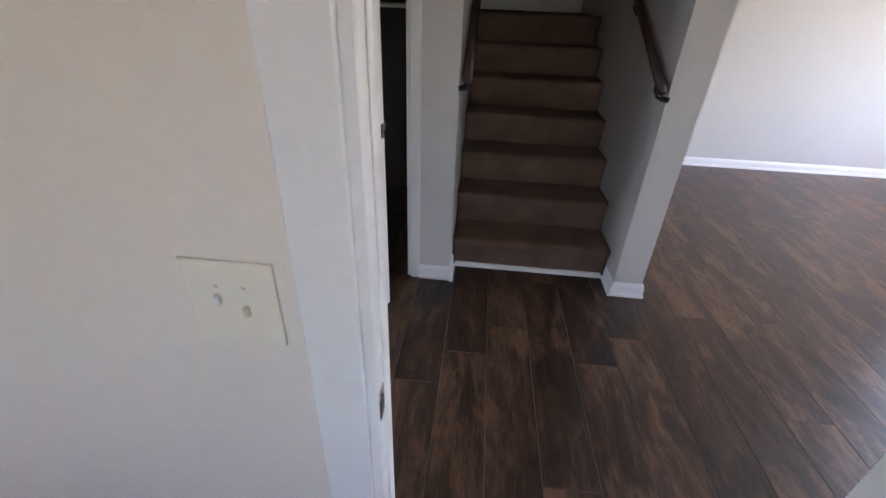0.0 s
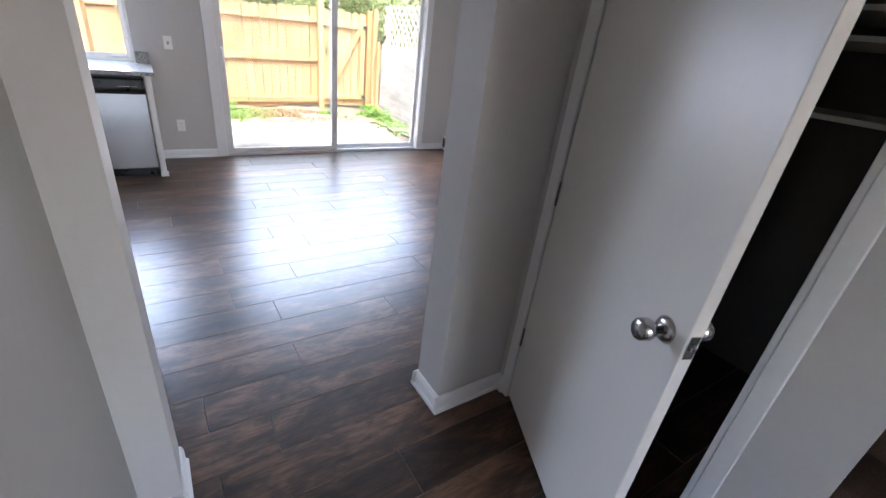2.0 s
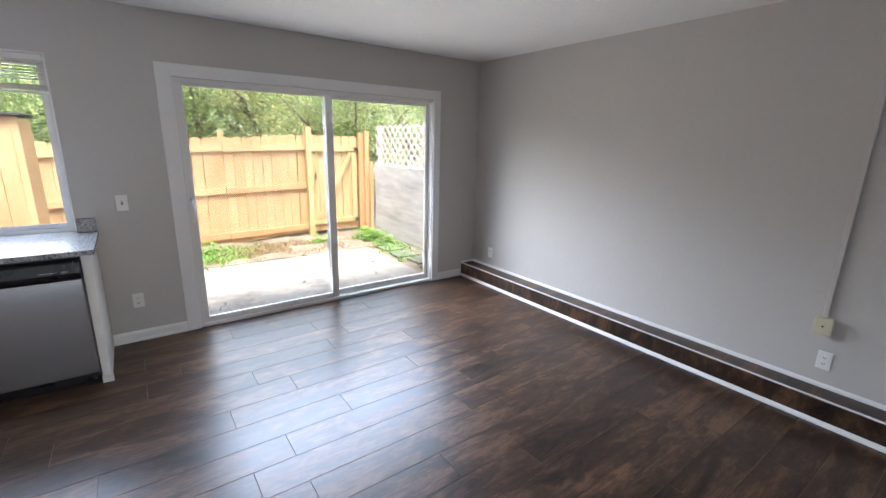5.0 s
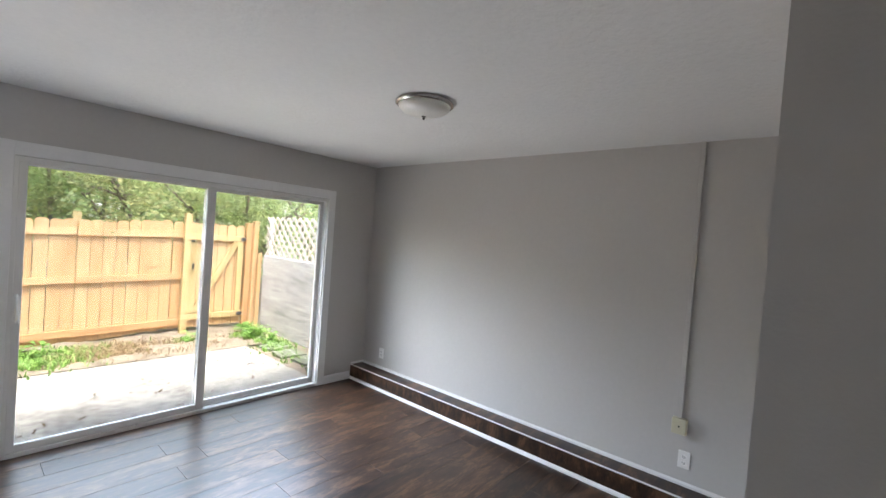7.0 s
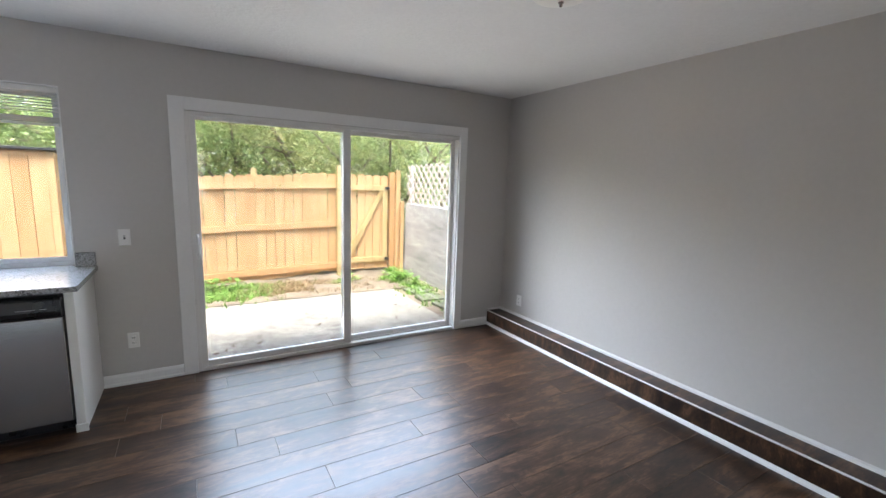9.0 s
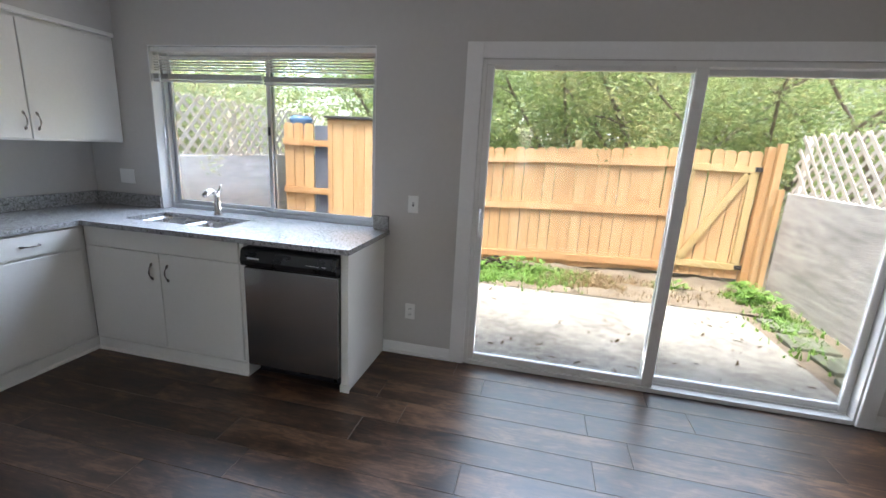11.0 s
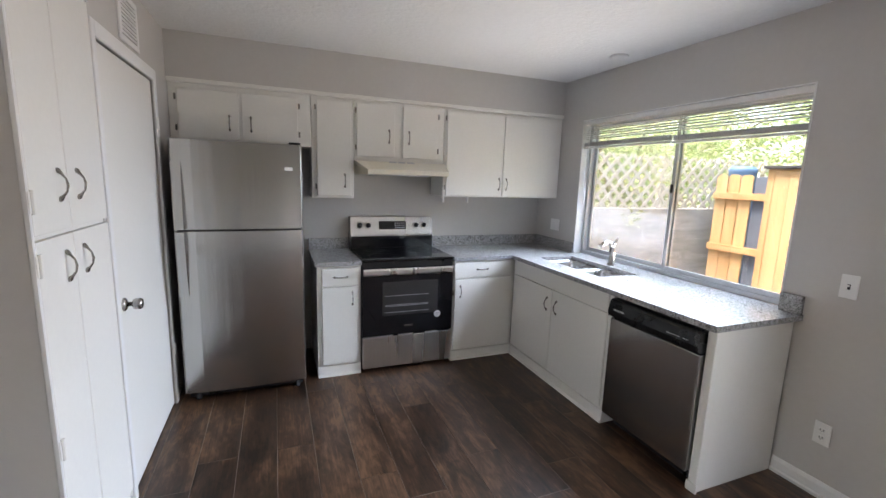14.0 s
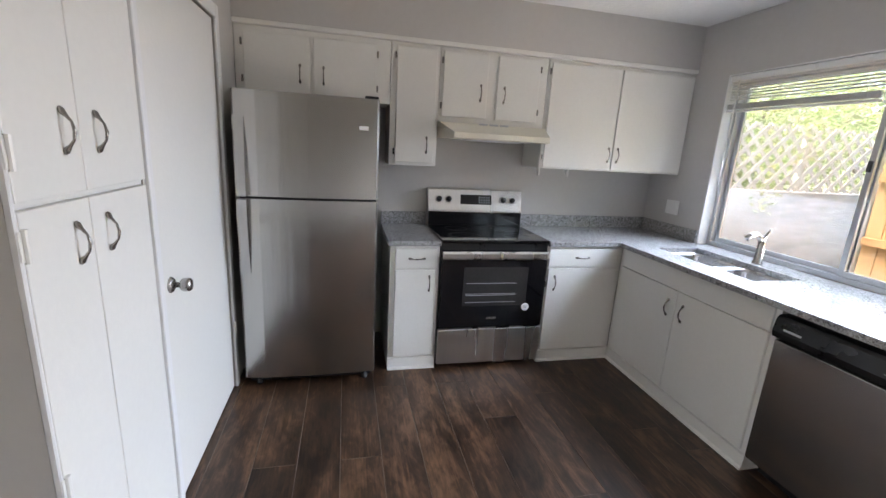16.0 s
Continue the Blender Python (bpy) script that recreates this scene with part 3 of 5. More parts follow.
casing("trim", [(0.0, 0.10, -0.02, 0, 0, 2.11), (2.475, 2.56, -0.02, 0, 0, 2.11), (0.10, 2.475, -0.02, 0, 2.02, 2.11)], "flat white painted casing round the patio door")
casing("trim", [(XC - 0.015, XC, -4.165, -4.12, 0, 2.11), (XC - 0.015, XC, -4.985, -4.935, 0, 2.11), (XC - 0.015, XC, -4.935, -4.165, 2.06, 2.11),
                (XC + 0.002, XC + 0.108, -4.185, -4.162, 0, 2.06), (XC + 0.002, XC + 0.108, -4.933, -4.915, 0, 2.06)], "white painted closet door casing")
casing("trim", [(XE - 0.018, XE, -5.116, -5.02, 0, 2.12), (XE - 0.018, XE, -6.29, -6.22, 0, 2.12), (XE - 0.018, XE, -6.22, -5.116, 2.06, 2.12),
                (XE - 0.006, -0.82, -5.137, -5.114, 0, 2.06), (XE - 0.006, XH + 0.006, -6.222, -6.2, 0, 2.06), (XE + 0.03, XE + 0.055, -5.146, -5.137, 0, 2.06),
                (XH, XH + 0.015, -6.28, -6.22, 0, 2.12)], "glossy off-white door frame with stop strip")

# patio door: sliding leaf inside, fixed leaf outside
patio = thing("patio_door", (1.29, 0.07, 0), 0, "white vinyl sliding glass patio door, closed", "patio door")
part("door_frame", boxes([(0.10, 0.125, 0.0, 0.13, 0, 2.015), (2.465, 2.49, 0.0, 0.13, 0, 2.015), (0.125, 2.465, 0.0, 0.13, 1.985, 2.015), (0.125, 2.465, -0.005, 0.13, 0, 0.03), (0.125, 2.465, 0.052, 0.06, 0.03, 0.045)], 0.002), M_VINYL, patio)


def leaf(name, x0, x1, y0, y1, z0, z1, side0, side1, top, bottom):
    lf = part(name, boxes([(x0, x0 + side0, y0, y1, z0, z1), (x1 - side1, x1, y0, y1, z0, z1), (x0 + side0, x1 - side1, y0, y1, z1 - top, z1), (x0 + side0, x1 - side1, y0, y1, z0, z0 + bottom)], 0.004), M_VINYL, patio)
    ym = (y0 + y1) / 2
    g = part("pane", box(x0 + side0 - 0.004, x1 - side1 + 0.004, ym - 0.003, ym + 0.003, z0 + bottom - 0.004, z1 - top + 0.004), M_GLASS, lf)
    g.visible_shadow = False
    return lf


slide = leaf("sliding_leaf", 0.118, 1.352, 0.012, 0.048, 0.03, 2.0, 0.05, 0.068, 0.04, 0.05)
leaf("fixed_leaf", 1.285, 2.468, 0.065, 0.1, 0.03, 1.99, 0.06, 0.045, 0.04, 0.055)
part("handle", tube([(0.142, 0.012, 0.92), (0.142, -0.02, 0.935), (0.142, -0.034, 0.97), (0.142, -0.036, 1.01), (0.142, -0.034, 1.05), (0.142, -0.02, 1.085), (0.142, 0.012, 1.10)], 0.009), M_PLASTIC, slide, "white curved pull handle", True)
part("latch_plate", box(0.122, 0.162, 0.004, 0.012, 0.93, 1.09, 0.004), M_PLASTIC, slide)

# kitchen window with aluminium sliding sashes, set back in a white reveal
WX0, WX1, WZ0, WZ1 = -2.355, -0.59, 0.905, 2.09
win = thing("window_1", ((WX0 + WX1) / 2, 0.07, WZ0), 0, "aluminium sliding kitchen window in white reveal", "window", kind="structure")
part("reveal", boxes([(WX0, WX0 + 0.008, -0.004, 0.15, WZ0, WZ1), (WX1 - 0.008, WX1, -0.004, 0.15, WZ0, WZ1), (WX0 + 0.008, WX1 - 0.008, -0.004, 0.15, WZ1 - 0.008, WZ1)]), M_TRIM, win)
part("window_frame", boxes([(WX0 + 0.008, WX0 + 0.035, 0.078, 0.148, WZ0, WZ1 - 0.01), (WX1 - 0.03, WX1 - 0.008, 0.078, 0.148, WZ0, WZ1 - 0.01), (WX0 + 0.035, WX1 - 0.03, 0.078, 0.148, WZ1 - 0.035, WZ1 - 0.01), (WX0 + 0.035, WX1 - 0.03, 0.078, 0.148, WZ0, WZ0 + 0.03)], 0.002), M_ALU, win)


def sash(x0, x1, y0, y1, pane=M_GLASS):
    s = part("sash", boxes([(x0, x0 + 0.028, y0, y1, WZ0 + 0.03, WZ1 - 0.035), (x1 - 0.028, x1, y0, y1, WZ0 + 0.03, WZ1 - 0.035), (x0 + 0.028, x1 - 0.028, y0, y1, WZ0 + 0.03, WZ0 + 0.06), (x0 + 0.028, x1 - 0.028, y0, y1, WZ1 - 0.065, WZ1 - 0.035)], 0.002), M_ALU, win)
    p = part("pane", box(x0 + 0.024, x1 - 0.024, (y0 + y1) / 2 - 0.002, (y0 + y1) / 2 + 0.002, WZ0 + 0.055, WZ1 - 0.06), pane, s)
    p.visible_shadow = False
    return s


sash(WX0 + 0.035, -1.425, 0.119, 0.142, M_MILKY)
s2 = sash(-1.46, WX1 - 0.03, 0.09, 0.113)
part("latch", box(-1.456, -1.436, 0.076, 0.09, 1.5, 1.56, 0.003), M_DARK, s2)

blind = thing("window_blind", (-1.47, 0.02, 2.04), 0, "raised white mini blind at the top of the window", "blind")
part("headrail", box(WX0 + 0.012, WX1 - 0.012, 0.006, 0.034, 2.045, 2.08, 0.003), M_PLASTIC, blind)
M_SLAT = material("blind_slat", (0.72, 0.71, 0.69), 0.4, spread=0.03, bump=0.0)
slat_me = mesh_of("slat", prism([(-0.012, -0.002), (0, 0.0015), (0.012, -0.002), (0, 0.0025)], WX0 + 0.014, WX1 - 0.014, "x"), M_SLAT)
for k in range(7):
    put_part("slat", slat_me, blind, pose(0, 0.02, 2.036 - 0.018 * k - 0.002 * (k % 2), -14))
for a, b, z in ((WX0 + 0.014, -1.44, 1.8985), (-1.42, WX1 - 0.014, 1.8915)):
    for k in range(10):
        part("slat", box(a, b, 0.007, 0.033, z - 0.0015 - 0.0035 * k, z - 0.0035 * k), M_SLAT, blind)
part("bottom_rail", boxes([(WX0 + 0.014, -1.44, 0.006, 0.034, 1.845, 1.86), (-1.42, WX1 - 0.014, 0.006, 0.034, 1.838, 1.853)], 0.002), M_SLAT, blind)
for x in (-2.2, -1.5, -1.37, -0.75):
    part("cord", tube([(x, 0.005, 2.05), (x, 0.005, 1.85)], 0.0012, 6), M_PLASTIC, blind)
part("tilt_wand", tube([(-2.27, 0.0, 2.05), (-2.268, -0.004, 1.35)], 0.004, 8), M_PLASTIC, blind, "clear tilt wand")

# ---------------------------------------------------------------- kitchen
HANDLE = tube([(0.001, 0, -0.056), (0.005, 0, -0.05), (0.007, 0, -0.044), (0.014, 0, -0.036), (0.024, 0, -0.022), (0.028, 0, 0), (0.024, 0, 0.022), (0.014, 0, 0.036), (0.007, 0, 0.044), (0.005, 0, 0.05), (0.001, 0, 0.056)],
              [0.004, 0.0075, 0.008, 0.0045, 0.0032, 0.0046, 0.0032, 0.0045, 0.008, 0.0075, 0.004], 8)
HANDLE_ME = mesh_of("handle", HANDLE, M_PULL, True)
HINGE = boxes([(0, 0.002, -0.006, 0.006, -0.019, 0.019)], 0.0008)
tube([(0.003, 0, -0.021), (0.003, 0, 0.021)], 0.0032, 8, bm=HINGE)
HINGE_ME = mesh_of("hinge", HINGE, M_PULL)
FACE = {"+x": 0, "-y": -90, "+y": 90}


def handle(parent, x, y, z, face="+x", flat=False, size=1.0):
    m = pose(x, y, z, 0, 0, FACE[face]) @ (pose(0, 0, 0, 90) if flat else Matrix.Identity(4)) @ Matrix.Scale(size, 4)
    return put_part("handle", HANDLE_ME, parent, m)


PAINTED_HINGE_ME = HINGE_ME.copy()
PAINTED_HINGE_ME.materials.clear()
PAINTED_HINGE_ME.materials.append(M_CAB)


def hinge(parent, x, y, z, face="+x", painted=False):
    if painted:
        return put_part("hinge", PAINTED_HINGE_ME, parent, pose(x, y, z, 0, 0, FACE[face]) @ Matrix.Diagonal((2.0, 2.4, 1.7, 1)), "painted-over butt hinge")
    return put_part("hinge", HINGE_ME, parent, pose(x, y, z, 0, 0, FACE[face]))


UX, UF = -2.665, -2.647
# wall cabinets on the stove wall: carcass, doors, handles
def wall_cabinet(name, y0, y1, z0, z1, doors, label):
    cab = thing(name, (UX, (y0 + y1) / 2, z0), 0, label, "wall cabinet", "wall cabinets over the stove")
    part("body", box(XW + 0.001, UX, y0 + 0.0015, y1 - 0.0015, z0, z1, 0.002), M_CAB, cab)
    for (a, b, c, d, hy, hz, hinges) in doors:
        dr = part("door", box(UX + 0.001, UF, a, b, c, d, 0.004, 2), M_CAB, cab)
        handle(dr, UF, hy, hz)
        for hg in hinges:
            hinge(cab, UX + 0.012, hg, c + 0.07)
            hinge(cab, UX + 0.012, hg, d - 0.06)
    return cab


wall_cabinet("wall_cabinet", -1.2, -0.001, 1.39, 2.135, [(-1.175, -0.627, 1.4, 2.112, -0.66, 1.51, [-1.186]), (-0.619, -0.015, 1.4, 2.112, -0.585, 1.51, [])],
             "white painted wall cabinet with two doors beside the window")
wall_cabinet("wall_cabinet", -1.965, -1.2, 1.665, 2.135, [(-1.945, -1.637, 1.7, 2.112, -1.685, 1.865, [-1.953]), (-1.568, -1.265, 1.7, 2.112, -1.518, 1.865, [-1.257])],
             "short white wall cabinet above the range hood")
wall_cabinet("wall_cabinet", -2.29, -1.965, 1.365, 2.135, [(-2.25, -1.99, 1.385, 2.112, -2.04, 1.505, [-2.258])], "tall narrow white wall cabinet beside the fridge")
wall_cabinet("wall_cabinet", YP + 0.002, -2.29, 1.75, 2.135, [(-3.165, -2.785, 1.765, 2.1, -2.845, 1.885, [-3.176]), (-2.765, -2.385, 1.765, 2.1, -2.705, 1.885, [-2.374])],
             "white wall cabinet with two doors above the fridge")
structure("trim", box(XW, UF + 0.006, YP + 0.001, -0.001, 2.1355, 2.165, 0.004), M_CAB, "white trim rail along the top of the wall cabinets", "trim")
for y in (-1.165, -0.93):
    hk = thing("cup_hook", (-2.72, y, 1.36), 0, "small white painted hook under the wall cabinet", "hook", "hooks under the cabinet")
    part("stem", boxes([(-2.74, -2.715, y - 0.007, y + 0.007, 1.335, 1.39), (-2.775, -2.74, y - 0.007, y + 0.007, 1.375, 1.39)], 0.003), M_CAB, hk)

hood = thing("range_hood", (-2.75, -1.585, 1.56), 0, "cream enamelled range hood under the cabinet", "range hood")
canopy = prism([(XW + 0.001, 1.664), (-2.62, 1.664), (-2.49, 1.6), (-2.49, 1.565), (-2.52, 1.56), (XW + 0.001, 1.56)], -1.962, -1.203, "y")
for v in canopy.verts:
    if v.co.x > -2.53:
        v.co.y += 0.075 if v.co.y < -1.58 else -0.012
part("canopy", canopy, M_CREAM, hood)
for y in (-1.66, -1.585, -1.51):
    part("vent_slot", box(-2.612, -2.604, y - 0.03, y + 0.03, 1.652, 1.668, 0.001), M_GREYPRINT, hood)
part("filter", box(-2.9, -2.58, -1.8, -1.36, 1.553, 1.5595), M_ALU, hood)

BF = -2.375          # face of the base cabinets on the stove wall
BZ = 0.872
def base_cabinet(name, y0, y1, rows, label):
    cab = thing(name, (-2.65, (y0 + y1) / 2, 0), 0, label, "base cabinet", "base cabinets")
    part("body", box(XW + 0.001, BF, y0 + 0.001, y1 - 0.001, 0.0, BZ, 0.002), M_CAB, cab)
    for kind, a, b, c, d, hy, hz in rows:
        dr = part(kind, box(BF + 0.001, BF + 0.019, a, b, c, d, 0.004, 2), M_CAB, cab)
        handle(dr, BF + 0.019, hy, hz, "+x", kind == "drawer_front")
    part("plinth_board", prism([(BF, 0), (BF + 0.021, 0), (BF + 0.02, 0.012), (BF + 0.012, 0.02), (BF + 0.01, 0.082), (BF, 0.088)], y0 + 0.001, y1 - 0.001, "y"), M_CAB, cab)
    return cab


base_cabinet("base_cabinet", -2.29, -1.962, [("drawer_front", -2.255, -1.985, 0.725, 0.855, -2.117, 0.79), ("door", -2.255, -1.985, 0.1, 0.712, -2.03, 0.62)], "narrow white base cabinet between fridge and stove")
c = base_cabinet("base_cabinet", -1.2, -0.6055, [("drawer_front", -1.185, -0.645, 0.73, 0.86, -0.93, 0.795), ("door", -1.18, -0.645, 0.1, 0.715, -1.13, 0.61)], "white corner base cabinet with one drawer and door")
hinge(c, BF + 0.012, -2.0 + 0.81, 0.6)

SF = -0.605          # face of the sink run
sinkcab = thing("sink_cabinet", (-1.77, -0.35, 0), 0, "white sink base cabinet with two slab doors", "base cabinet", "base cabinets")
part("body", boxes([(BF + 0.001, -1.172, SF, SF + 0.02, 0, BZ), (BF + 0.001, BF + 0.02, SF + 0.02, -0.002, 0, BZ), (-1.19, -1.172, SF + 0.02, -0.002, 0, BZ), (BF + 0.02, -1.19, SF + 0.02, -0.002, 0.08, 0.1)]), M_CAB, sinkcab)
for a, b, hx in ((BF + 0.035, -1.782, -1.835), (-1.776, -1.2, -1.715)):
    d = part("door", box(a, b, SF - 0.018, SF - 0.001, 0.1, 0.74, 0.004, 2), M_CAB, sinkcab)
    handle(d, hx, SF - 0.018, 0.62, "-y")
part("apron", box(BF + 0.035, -1.2, SF - 0.016, SF - 0.001, 0.745, BZ - 0.004, 0.003), M_CAB, sinkcab)
part("plinth_board", prism([(SF, 0), (SF - 0.021, 0), (SF - 0.02, 0.012), (SF - 0.012, 0.02), (SF - 0.01, 0.082), (SF, 0.088)], BF + 0.021, -1.172, "x"), M_CAB, sinkcab)
endp = thing("end_panel", (-0.525, -0.3, 0), 0, "white painted panel closing the counter end", "cabinet panel")
part("panel", box(-0.547, -0.50, -0.60, -0.022, 0, BZ, 0.003), M_CAB, endp)
part("shoe", boxes([(-0.55, -0.49, -0.612, -0.601, 0, 0.05)], 0.002), M_CAB, endp)

# dishwasher
dw = thing("dishwasher", (-0.86, -0.35, 0), 0, "stainless steel dishwasher with black control panel", "dishwasher")
DX0, DX1 = -1.166, -0.553
part("tub", box(DX0 + 0.01, DX1 - 0.01, -0.56, -0.03, 0.09, 0.865), M_GREYBODY, dw)
part("door", box(DX0, DX1, -0.625, -0.562, 0.09, 0.728, 0.006, 2), M_STEEL, dw)
part("control_panel", prism([(-0.562, 0.735), (-0.62, 0.735), (-0.645, 0.745), (-0.652, 0.775), (-0.64, 0.835), (-0.628, 0.848), (-0.562, 0.85)], DX0, DX1, "x"), M_BLACK, dw)
part("kick_plate", box(DX0 + 0.01, DX1 - 0.01, -0.53, -0.515, 0.0, 0.088, 0.002), M_BLACK, dw)
for a, b, c in ((-1.12, -1.04, 0.797), (-0.74, -0.66, 0.79), (-0.64, -0.61, 0.79)):
    part("marking", box(a, b, -0.6495, -0.6475, 0.785, c), M_GREYPRINT, dw)

# granite worktop with the sink cut out
CT0, CT1, CY, CXE = 0.875, 0.906, -0.648, -0.474
SX0, SX1, SY0, SY1 = -2.205, -1.465, -0.46, -0.13
top = thing("worktop", (-1.7, -0.3, CT0), 0, "polished grey speckled granite worktop along window and stove", "worktop")
xs, ys = [XW + 0.001, BF + 0.03, SX0, SX1, CXE], [-1.192, CY, SY0, SY1, -0.001]
slab = bmesh.new()
gv = {}
cells = [(i, j) for i in range(4) for j in range(4) if (j > 0 or i == 0) and not (i == 2 and j == 2)]
for i, j in cells:
    for z in (CT0, CT1):
        q = []
        for a, c in ((i, j), (i + 1, j), (i + 1, j + 1), (i, j + 1)):
            if (a, c, z) not in gv:
                gv[a, c, z] = slab.verts.new((xs[a], ys[c], z))
            q.append(gv[a, c, z])
        slab.faces.new(q)
    for (a0, c0, a1, c1, ni, nj) in ((i, j, i + 1, j, i, j - 1), (i + 1, j, i + 1, j + 1, i + 1, j), (i + 1, j + 1, i, j + 1, i, j + 1), (i, j + 1, i, j, i - 1, j)):
        if (ni, nj) not in cells:
            for p in ((a0, c0), (a1, c1)):
                for z in (CT0, CT1):
                    if (*p, z) not in gv:
                        gv[(*p, z)] = slab.verts.new((xs[p[0]], ys[p[1]], z))
            slab.faces.new((gv[a0, c0, CT0], gv[a1, c1, CT0], gv[a1, c1, CT1], gv[a0, c0, CT1]))
bmesh.ops.recalc_face_normals(slab, faces=slab.faces[:])
part("slab", slab, M_GRANITE, top)
part("sill_slab", box(WX0 + 0.009, WX1 - 0.009, -0.001, 0.077, CT0 + 0.002, CT1 - 0.0005), M_GRANITE, top)
for r in ((XW + 0.001, XW + 0.021, -1.192, -0.021, CT1, CT1 + 0.095), (XW + 0.001, WX0 - 0.002, -0.02, -0.001, CT1, CT1 + 0.095), (WX1 + 0.001, CXE - 0.006, -0.022, -0.001, CT1, CT1 + 0.098)):
    part("backsplash", box(*r, 0.002), M_GRANITE, top)
top2 = thing("worktop", (-2.66, -2.13, CT0), 0, "short granite worktop between fridge and stove", "worktop")
part("slab", box(XW + 0.001, BF + 0.03, -2.305, -1.96, CT0, CT1, 0.003), M_GRANITE, top2)
part("backsplash", box(XW + 0.001, XW + 0.021, -2.305, -1.96, CT1, CT1 + 0.095, 0.002), M_GRANITE, top2)

sink = thing("kitchen_sink", (-1.83, -0.3, 0.7), 0, "double bowl stainless steel undermount sink", "sink")


def bowl(x0, x1, y0, y1, depth):
    bm = bmesh.new()
    rings = []
    for inset, z in ((-0.012, CT0 - 0.001), (0.0, CT0 - 0.001), (0.006, CT0 - 0.02), (0.012, CT0 - depth + 0.03), (0.04, CT0 - depth)):
        r = 0.05
        ring = []
        for cx, cy, a0 in ((x1 - r, y1 - r, 0), (x0 + r, y1 - r, 90), (x0 + r, y0 + r, 180), (x1 - r, y0 + r, 270)):
            for k in range(6):
                a = radians(a0 + 18 * k)
                ring.append(bm.verts.new((cx + (r - inset) * math.cos(a), cy + (r - inset) * math.sin(a), z)))
        rings.append(ring)
    for a, b in zip(rings, rings[1:]):
        for k in range(len(a)):
            bm.faces.new((a[k], a[(k + 1) % len(a)], b[(k + 1) % len(a)], b[k]))
    bm.faces.new(rings[-1])
    bmesh.ops.recalc_face_normals(bm, faces=bm.faces[:])
    bmesh.ops.reverse_faces(bm, faces=bm.faces[:])
    return bm


part("bowl", bowl(SX0 + 0.012, -1.845, SY0 + 0.008, SY1 - 0.008, 0.2), M_SINK, sink, smooth=True)
part("bowl", bowl(-1.82, SX1 - 0.012, SY0 + 0.008, SY1 - 0.008, 0.17), M_SINK, sink, smooth=True)
for x in (-2.02, -1.65):
    part("drain", lathe([(0.0, 0), (0.03, 0.0), (0.042, 0.004), (0.045, 0.0)], (x, -0.29, CT0 - (0.199 if x < -1.9 else 0.169)), sides=20), M_CHROME, sink, smooth=True)
tap = thing("kitchen_tap", (-1.8, -0.065, CT1), 0, "brushed nickel pull-out kitchen tap", "tap")
part("body", lathe([(0.03, 0), (0.03, 0.006), (0.022, 0.02), (0.02, 0.09), (0.021, 0.13), (0.017, 0.16)], (-1.8, -0.065, CT1), sides=20), M_CHROME, tap, smooth=True)
part("spout", tube([(-1.8, -0.065, CT1 + 0.13), (-1.805, -0.085, CT1 + 0.17), (-1.81, -0.115, CT1 + 0.185), (-1.815, -0.15, CT1 + 0.175), (-1.818, -0.17, CT1 + 0.15)], [0.017, 0.017, 0.016, 0.017, 0.019], 14), M_CHROME, tap, smooth=True)
part("lever", tube([(-1.8, -0.06, CT1 + 0.155), (-1.793, -0.045, CT1 + 0.19), (-1.785, -0.03, CT1 + 0.225)], [0.012, 0.008, 0.006], 10), M_CHROME, tap, smooth=True)

# electric range
st = thing("electric_stove", (-2.65, -1.58, 0), 0, "black and stainless steel electric range with glass cooktop", "stove")
Y0, Y1 = -1.957, -1.203
part("body", box(-2.955, -2.365, Y0, Y1, 0.03, 0.895, 0.003), M_BLACK, st)
part("cooktop", box(-2.9, -2.335, Y0, Y1, 0.896, 0.918, 0.006, 2), M_BLACKGLASS, st, "black ceramic glass cooktop")
for by, bx, r in ((-1.77, -2.48, 0.11), (-1.39, -2.48, 0.09), (-1.77, -2.74, 0.08), (-1.39, -2.74, 0.1)):
    rg = tube([(bx + r * math.cos(a * math.pi / 20), by + r * math.sin(a * math.pi / 20), 0.9178) for a in range(41)], 0.0012, 6)
    part("burner_ring", rg, M_GREYBODY, st)
back = part("backguard", prism([(-2.965, 0.9), (-2.965, 1.19), (-2.935, 1.195), (-2.92, 1.185), (-2.885, 1.035), (-2.885, 0.9)], Y0, Y1, "y"), M_STEEL_H, st, "brushed steel control panel")
part("lower_band", box(-2.884, -2.876, Y0 + 0.002, Y1 - 0.002, 0.919, 1.02, 0.002), M_BLACKGLASS, st)
tilt = math.degrees(math.atan2(0.035, 0.15))
part("display", box(-0.004, 0.004, -0.125, 0.125, -0.037, 0.037, 0.002), M_BLACKGLASS, back).matrix_basis = pose(-2.9, -1.58, 1.115, 0, -tilt, 0)
digits = boxes([(0.004, 0.0055, 0.02 + 0.02 * k, 0.03 + 0.02 * k, -0.026 + 0.02 * j, -0.018 + 0.02 * j) for k in range(5) for j in range(3)])
part("display_marks", digits, M_GREYPRINT, back).matrix_basis = pose(-2.9, -1.58, 1.115, 0, -tilt, 0)
ring_me = mesh_of("knob_ring", lathe([(0.0, 0.006), (0.027, 0.006), (0.028, 0.0), (0.028, -0.004)], (0, 0, 0), "x", 24), M_STEEL_H, True)
knob_me = mesh_of("knob", lathe([(0.0, 0.03), (0.017, 0.03), (0.019, 0.025), (0.022, 0.004), (0.022, -0.004)], (0, 0, 0), "x", 20), M_BLACK, True)
